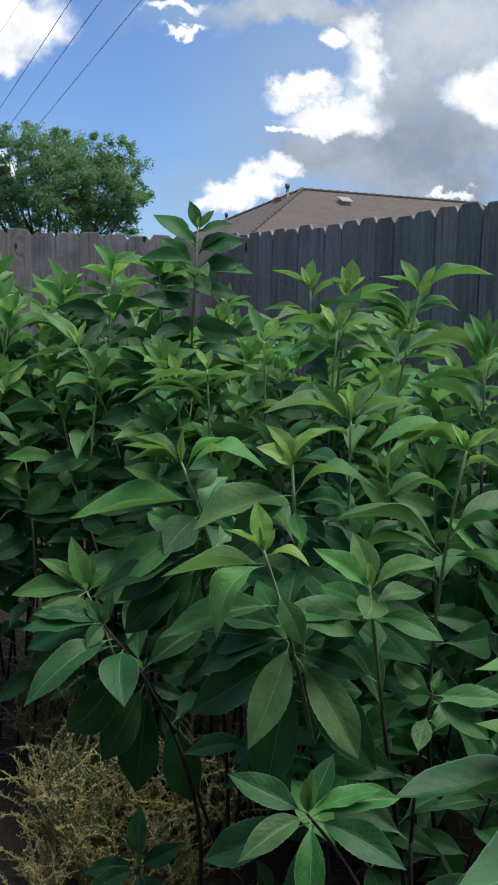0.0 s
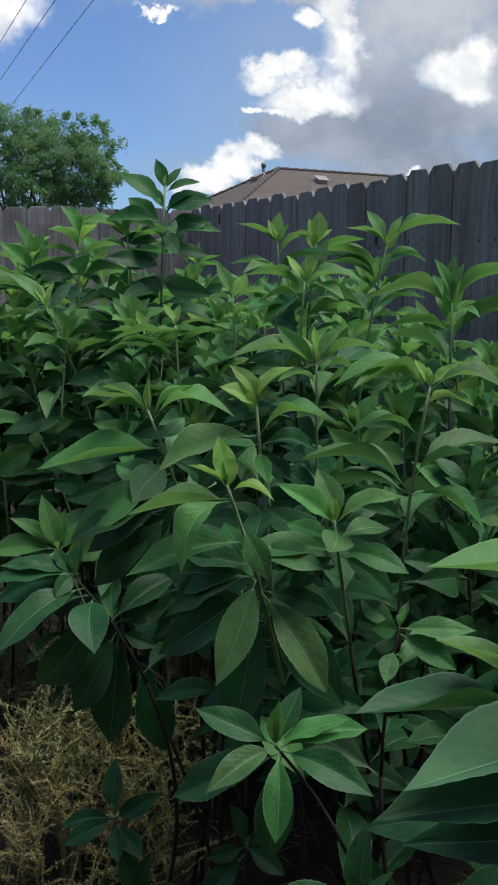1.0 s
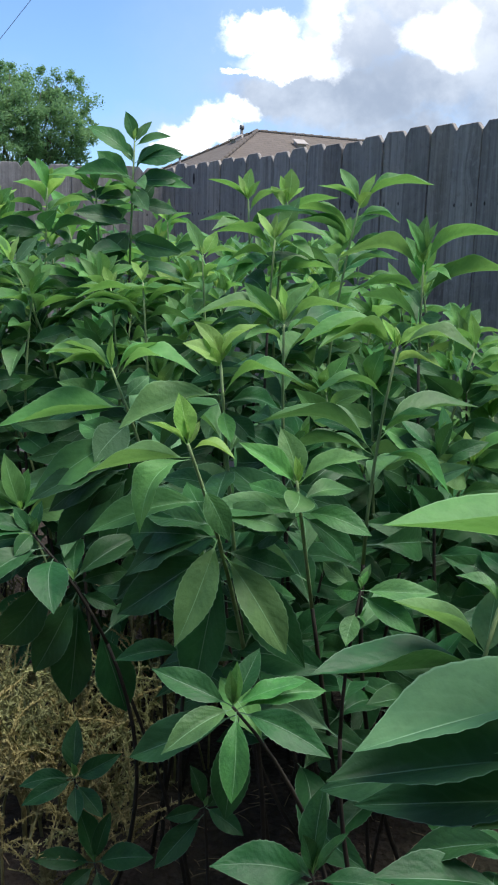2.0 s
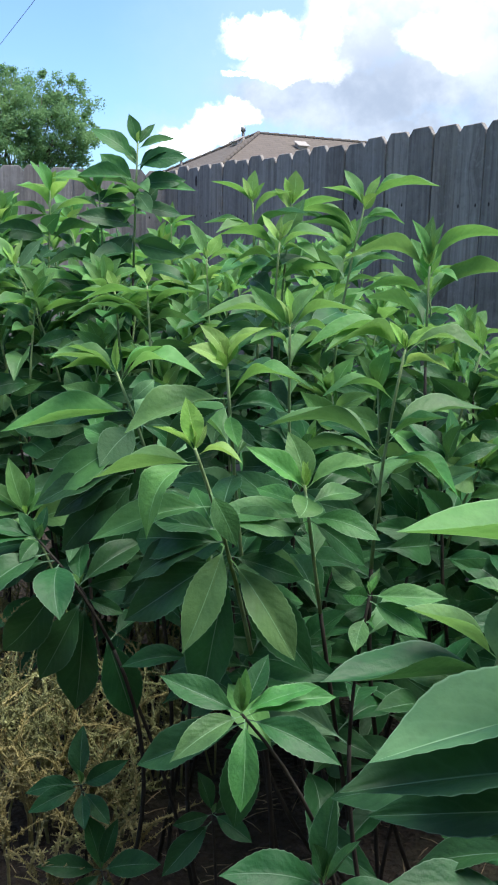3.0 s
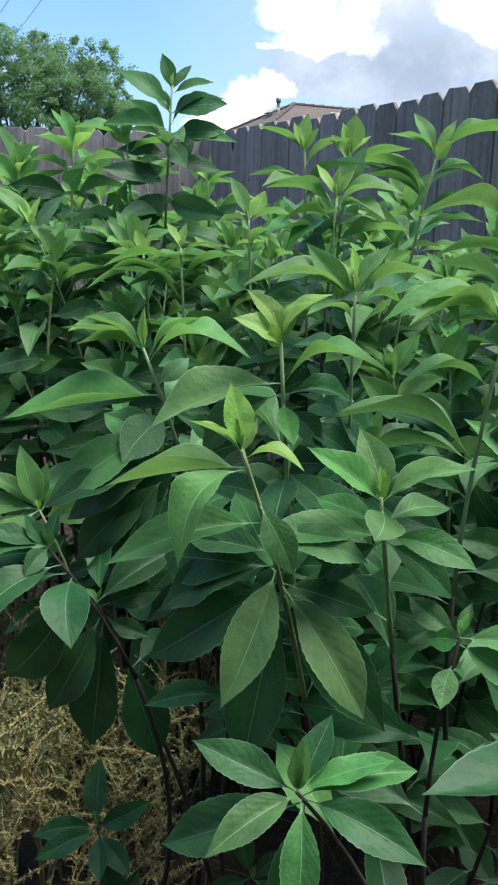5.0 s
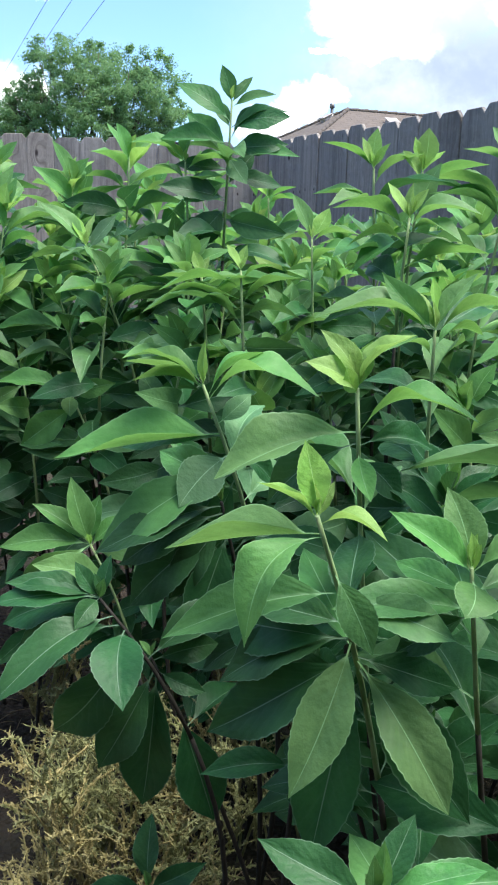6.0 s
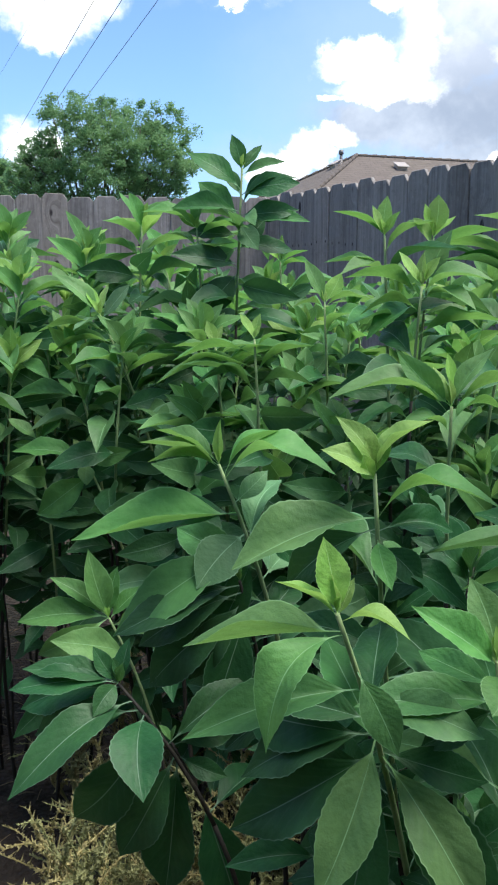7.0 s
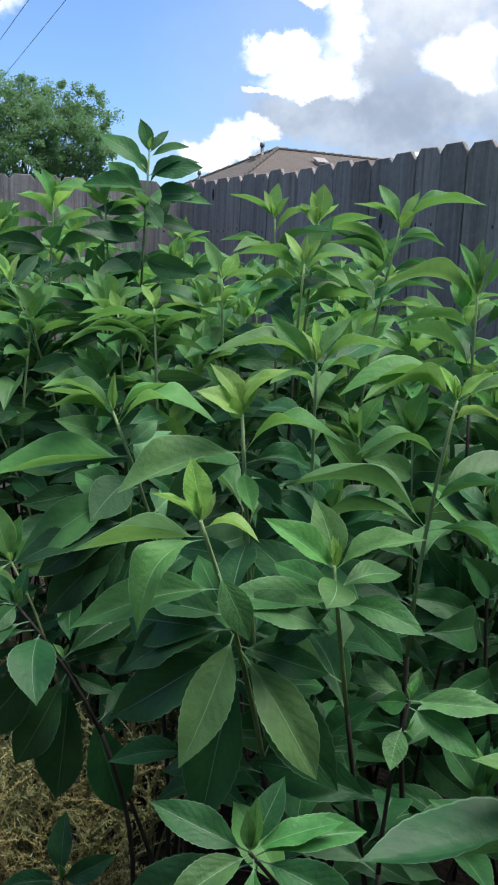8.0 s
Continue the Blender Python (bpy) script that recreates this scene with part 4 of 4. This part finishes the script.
shrub((-0.357, 2.1, 0.764), (-0.316, 2.1, 0.675), (-0.3, 2.15), 0.35, 13, [
    (0.0, 180, 75, 0.136, 0.38, 0.05), (0.0, 180, 34, 0.134, 0.25, 0.1), (0.0, -177, -4, 0.175, 0.3, 0.25), (0.0, -167, -27, 0.149, 0.36, 0.3), (0.004, 28, 41, 0.086, 0.45, 0.1), (0.0, 69, 70, 0.096, 0.4, 0.0), (0.016, 0, 21, 0.153, 0.4, 0.2)])
shrub((-0.067, 1.72, 0.978), (-0.054, 1.74, 0.908), (-0.02, 1.9), 0.05, 13, [
    (0.008, -164, -19, 0.187, 0.3, 0.2), (0.02, 180, -30, 0.174, 0.3, 0.3), (0.032, 180, -57, 0.149, 0.35, 0.2), (0.04, 169, -44, 0.21, 0.33, 0.2), (0.052, -148, -70, 0.164, 0.4, 0.1)])
shrub((-0.223, 1.64, 0.856), (-0.182, 1.64, 0.805), (-0.12, 1.75), 0.05, 8, [
    (0.0, 180, 57, 0.061, 0.4, 0.0), (0.0, -176, 8, 0.131, 0.3, 0.2), (0.0, -168, -1, 0.144, 0.3, 0.2), (0.0, -114, -25, 0.06, 0.5, 0.15), (0.004, 64, 70, 0.064, 0.4, 0.05), (0.032, -138, -24, 0.198, 0.28, 0.2), (0.056, -79, -24, 0.134, 0.5, 0.15), (0.008, 163, -21, 0.181, 0.33, 0.15), (0.048, 166, -22, 0.183, 0.33, 0.2), (0.072, 166, -53, 0.209, 0.35, 0.2), (0.0, 180, 80, 0.037, 0.4, 0)], label="leaning shrub stem with drooping dark leaves over dry weeds")
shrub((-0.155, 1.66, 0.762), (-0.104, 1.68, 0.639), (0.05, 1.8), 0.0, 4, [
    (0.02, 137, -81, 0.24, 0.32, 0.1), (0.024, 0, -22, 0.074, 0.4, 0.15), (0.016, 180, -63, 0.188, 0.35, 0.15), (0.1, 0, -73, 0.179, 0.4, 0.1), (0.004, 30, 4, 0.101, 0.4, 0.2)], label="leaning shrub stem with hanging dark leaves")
shrub((-0.484, 2.43, 0.992), (-0.439, 2.43, 0.884), (-0.4, 2.5), 0.3, 18, [
    (0.0, -177, 7, 0.168, 0.28, 0.2), (0.0, 150, 49, 0.061, 0.35, 0.05), (0.0, 0, 79, 0.064, 0.35, 0), (0.004, -78, -37, 0.064, 0.55, 0.1), (0.008, 0, 19, 0.104, 0.4, 0.15), (0.028, -171, -37, 0.155, 0.42, 0.2), (0.104, -111, 1, 0.054, 0.5, 0.1), (0.104, 0, 3, 0.069, 0.4, 0.2)])
shrub((-0.616, 2.5, 1.023), (-0.603, 2.5, 0.902), (-0.65, 2.6), 0.3, 16, [
    (0.0, 180, 36, 0.086, 0.4, 0.1), (0.0, 19, 45, 0.085, 0.4, 0.1), (0.004, -160, -3, 0.058, 0.35, 0.1), (0.0, 109, 61, 0.066, 0.4, 0), (0.028, -160, -29, 0.102, 0.35, 0.2)])
shrub((-0.671, 2.75, 1.219), (-0.662, 2.75, 1.091), (-0.75, 2.8), 0.4, 18, [
    (0.0, 180, 31, 0.066, 0.4, 0), (0.0, 180, 89, 0.049, 0.4, 0), (0.008, 0, 13, 0.149, 0.3, 0.2), (0.012, 180, 2, 0.119, 0.3, 0.2), (0.044, -11, -33, 0.121, 0.5, 0.1)])
# saplings: fresh 0 puts the thicket's shade into their leaf colour
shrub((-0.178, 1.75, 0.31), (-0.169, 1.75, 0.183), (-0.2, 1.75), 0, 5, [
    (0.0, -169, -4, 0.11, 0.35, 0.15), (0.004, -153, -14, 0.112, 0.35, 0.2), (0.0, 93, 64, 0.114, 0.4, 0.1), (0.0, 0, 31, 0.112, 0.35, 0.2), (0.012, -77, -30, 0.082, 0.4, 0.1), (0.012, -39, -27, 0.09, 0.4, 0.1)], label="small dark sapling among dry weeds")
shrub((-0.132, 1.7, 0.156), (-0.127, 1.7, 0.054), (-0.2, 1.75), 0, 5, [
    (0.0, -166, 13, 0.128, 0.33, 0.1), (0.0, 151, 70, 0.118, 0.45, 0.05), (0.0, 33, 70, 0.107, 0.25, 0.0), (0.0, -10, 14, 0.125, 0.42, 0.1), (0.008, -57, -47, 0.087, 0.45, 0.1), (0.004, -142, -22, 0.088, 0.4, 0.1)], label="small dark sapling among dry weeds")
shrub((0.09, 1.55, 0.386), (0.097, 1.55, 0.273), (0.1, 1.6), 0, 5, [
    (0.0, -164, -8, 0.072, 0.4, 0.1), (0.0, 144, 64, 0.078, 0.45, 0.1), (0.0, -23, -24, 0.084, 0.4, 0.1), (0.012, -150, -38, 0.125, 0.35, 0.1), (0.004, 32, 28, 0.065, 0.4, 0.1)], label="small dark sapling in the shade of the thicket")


def thicket(count, xr, yr, ztop, slope, seed, fill, fresh):
    """More stems of the thicket, scattered through its depth."""
    rng = random.Random(seed)
    spots = []
    tries = 0
    while len(spots) < count and tries < 4000:
        tries += 1
        x, y = rng.uniform(*xr), rng.uniform(*yr)
        if all((x - a) ** 2 + (y - b) ** 2 > 0.02 for a, b in spots):
            spots.append((x, y))
    for x, y in spots:
        z = ztop + slope * (y - yr[0]) + rng.uniform(-0.12, 0.1)
        low = (x + rng.uniform(-.05, .05), y + rng.uniform(-.05, .05), z - 0.25)
        foot = (x + rng.uniform(-.12, .12), y + rng.uniform(-.1, .1))
        if y < 2.1:
            # the front stems rise in clumps from a few stools
            foot = (round(foot[0] / 0.36) * 0.36 + 0.1 + rng.uniform(-.03, .03), round(foot[1] / 0.4) * 0.4 + 0.15 + rng.uniform(-.03, .03))
        shrub((x, y, z), low, foot, fresh, fill, [], rng.randrange(10 ** 6))


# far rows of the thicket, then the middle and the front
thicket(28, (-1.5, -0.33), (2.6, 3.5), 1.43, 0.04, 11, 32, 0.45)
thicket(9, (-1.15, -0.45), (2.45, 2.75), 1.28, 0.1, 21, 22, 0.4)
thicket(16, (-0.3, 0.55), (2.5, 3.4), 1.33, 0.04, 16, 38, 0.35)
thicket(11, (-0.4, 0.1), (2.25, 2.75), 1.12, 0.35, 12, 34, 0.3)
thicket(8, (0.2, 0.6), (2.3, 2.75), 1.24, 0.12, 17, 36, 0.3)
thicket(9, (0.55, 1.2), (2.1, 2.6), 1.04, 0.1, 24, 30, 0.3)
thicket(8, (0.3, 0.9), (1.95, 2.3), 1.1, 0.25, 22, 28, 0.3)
# inner stems: fresh near 0 paints their shade into the leaves
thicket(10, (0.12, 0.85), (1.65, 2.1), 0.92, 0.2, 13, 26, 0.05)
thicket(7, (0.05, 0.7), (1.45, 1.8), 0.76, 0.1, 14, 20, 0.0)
# stems out of view on the right, set there to keep low light out
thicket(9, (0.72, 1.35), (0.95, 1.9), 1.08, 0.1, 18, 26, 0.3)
# unseen stems added on the left to block the sky from that side
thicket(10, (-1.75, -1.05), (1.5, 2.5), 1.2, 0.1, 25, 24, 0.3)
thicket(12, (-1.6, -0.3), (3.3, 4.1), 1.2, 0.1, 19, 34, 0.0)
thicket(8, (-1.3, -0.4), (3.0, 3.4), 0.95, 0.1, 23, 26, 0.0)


# ---- dry weeds ----
def spike(bm, m, seed):
    """A lumpy, bristly seed spike of length 1 along x, put through the matrix."""
    rng = random.Random(seed)
    nod, phase = rng.uniform(0.0, 0.6), rng.uniform(0, 6)
    line = lambda u: Vector((u, 0.06 * math.sin(5 * u + phase), 0.3 * u - (0.3 + nod) * u * u))
    tube(bm, [m @ line(i / 6) for i in range(7)], [m.to_scale().x * (0.010 if i < 2 else 0.016 * (1.2 - i / 8)) for i in range(7)], 4)
    for i in range(44):
        u = 0.08 + 0.94 * (i + rng.random()) / 44
        o = Vector([rng.gauss(0, 1) for _ in range(3)]).normalized()
        c = line(u) + o * rng.uniform(0.015, 0.05) * (1.3 - 0.8 * u)
        q = rng.uniform(0.014, 0.032) * (1.25 - 0.6 * u)
        turn = Euler([rng.uniform(0, 6) for _ in range(3)]).to_matrix()
        pts = [bm.verts.new(m @ (c + turn @ (Vector(p) * q))) for p in ((1, 0, -0.7), (-1, 0, -0.7), (0, 1, 0.7), (0, -1, 0.7))]
        for f in ((0, 1, 2), (0, 3, 1), (0, 2, 3), (1, 3, 2)):
            bm.faces.new([pts[k] for k in f])
        if i % 2:
            e = c + (o + Vector((0.8, 0, 0))).normalized() * rng.uniform(0.05, 0.12)
            w = o.cross(Vector((1, 0.3, 0.2))).normalized() * 0.012
            bm.faces.new([bm.verts.new(m @ (c + w)), bm.verts.new(m @ (c - w)), bm.verts.new(m @ e)])


def weed(x, y, height, seed, mat, label):
    """A dried weed: two thin stalks, each with a spray of bristly, nodding seed spikes on side twigs."""
    rng = random.Random(seed)
    thing = new("dry_weed")
    thing.location = (x, y, 0)
    for s in range(2):
        lean = Vector((rng.gauss(0, 0.2), rng.gauss(0, 0.2), 1)).normalized()
        h = height * rng.uniform(0.7, 1.05)
        bm = bmesh.new()
        main = [lean * h * f + Vector((0.04 * math.sin(4 * f + s + seed), 0.04 * math.cos(3 * f + seed), 0)) * f for f in (0, 0.25, 0.5, 0.75, 1)]
        main[0].z = -0.04
        tube(bm, main, [0.0035, 0.003, 0.0026, 0.002, 0.0014], 5)
        part("stalk", bm, mat, thing)
        bm = bmesh.new()
        for k in range(9):
            f = 0.3 + 0.7 * (k + rng.random()) / 9
            q = f * 4
            p = main[min(3, int(q))].lerp(main[min(3, int(q)) + 1], q - min(3, int(q)))
            m = Matrix.Translation(p) @ Euler((rng.gauss(0, 0.3), -rng.uniform(0.75, 1.5), rng.uniform(0, math.tau))).to_matrix().to_4x4() @ Matrix.Scale(rng.uniform(0.07, 0.17), 4)
            spike(bm, m, seed * 100 + s * 20 + k)
        part("seed_spray", bm, mat, thing, "bristly nodding seed spikes")
    tagged(thing, label, "weed", "dry weeds")


rngw = random.Random(21)
DRY = "dry straw-coloured weed with bristly seed spikes on the soil"
GREENISH = "dull greenish weed gone to seed on the soil"
def patch(count, xr, yr, hr, seed):
    for k in range(count):
        green = rngw.random() < 0.5
        weed(rngw.uniform(*xr), rngw.uniform(*yr), rngw.uniform(*hr), seed + k, WEED_GREEN if green else WEED, GREENISH if green else DRY)


patch(17, (-0.64, 0.05), (2.15, 2.75), (0.24, 0.44), 50)
patch(10, (-0.42, 0.08), (1.95, 2.3), (0.3, 0.48), 150)
patch(12, (-0.55, -0.12), (1.72, 2.05), (0.14, 0.28), 250)
patch(10, (-0.52, -0.28), (1.95, 2.45), (0.28, 0.44), 350)


# ---- litter on the soil ----
def litter():
    rng = random.Random(5)
    bm = bmesh.new()
    for _ in range(1500):
        x, y = rng.uniform(-1.6, 1.3), rng.uniform(0.8, 4.2)
        a, l = rng.uniform(0, math.pi), rng.uniform(0.02, 0.09)
        p = Vector((x, y, 0.03 + rng.uniform(-0.01, 0.02)))
        d = Vector((math.cos(a), math.sin(a), rng.uniform(-0.15, 0.25))) * l
        tube(bm, [p, p + d * 0.5 + Vector((0, 0, 0.004)), p + d], [0.0012, 0.0015, 0.0008], 3)
    tagged(part("litter", bm, STRAW), "dry straw and twig litter on the soil", "litter", kind="stuff")


litter()


# ---- fence, board by board ----
def board_mesh(name, width, height, thick, ear, seed):
    rng = random.Random(seed)
    bm = bmesh.new()
    w = width / 2
    e1, e2 = ear * rng.uniform(0.85, 1.15), ear * rng.uniform(0.85, 1.15)
    mid = 1.2
    bow = rng.uniform(-0.001, 0.001)
    line = [(-w, -0.05), (w, -0.05), (w + bow, mid), (w, height - e2 * 1.15), (w - e2, height), (-w + e1, height + rng.uniform(-.004, .004)), (-w, height - e1 * 1.15), (-w + bow, mid)]
    front = [bm.verts.new((x, 0, z)) for x, z in line]
    back = [bm.verts.new((x, thick, z)) for x, z in line]
    bm.faces.new(front)
    bm.faces.new(back[::-1])
    k = len(line)
    for i in range(k):
        bm.faces.new((front[(i + 1) % k], front[i], back[i], back[(i + 1) % k]))
    bmesh.ops.bevel(bm, geom=[e for e in bm.edges if abs(e.verts[0].co.y - e.verts[1].co.y) < 1e-6 and e.verts[0].co.y == 0], offset=0.0025, segments=1, affect="EDGES")
    me = bpy.data.meshes.new(name)
    bm.to_mesh(me)
    bm.free()
    me.materials.append(WOOD)
    return me


BOARDS = [board_mesh("picket", 0.1432, 1.83, 0.016, 0.026, 40 + i) for i in range(5)]


def fence(start, end, seed, label):
    rng = random.Random(seed)
    a, b = Vector((*start, 0)), Vector((*end, 0))
    d = (b - a).normalized()
    thing = new("wooden_fence")
    thing.matrix_basis = Matrix.Translation(a) @ Matrix.Rotation(math.atan2(d.y, d.x), 4, "Z")
    length = (b - a).length
    for z in (0.35, 1.0, 1.55):
        bm = bmesh.new()
        box(bm, (0, 0.024, z - 0.045), (length, 0.062, z + 0.045), 0.004)
        part("rail", bm, WOOD, thing)
    for i in range(int(length / 2.4) + 1):
        bm = bmesh.new()
        box(bm, (min(i * 2.4, length - 0.09), 0.064, -0.3), (min(i * 2.4, length - 0.09) + 0.088, 0.152, 1.74), 0.004)
        part("post", bm, WOOD, thing)
    for i in range(int(length / 0.142) + 1):
        ob = new("picket", rng.choice(BOARDS))
        ob.parent = thing
        ob.matrix_basis = pose(0.071 + i * 0.142 + rng.gauss(0, 0.0006), 0.0016 if i % 2 else -0.0016, rng.gauss(0, 0.008), rng.gauss(0, 0.08), rng.gauss(0, 0.06), rng.gauss(0, 0.25))
        if rng.random() < 0.5:
            ob.scale.z = rng.uniform(0.996, 1.004)
    tagged(thing, label, "fence", "weathered board fences", "structure")


CORNER = (-0.357, 5.83)
fence((-8.3, 3.69), CORNER, 1, "weathered grey dog-eared board fence along the back")
fence(CORNER, (3.66, -1.24), 2, "weathered grey dog-eared board fence along the side")
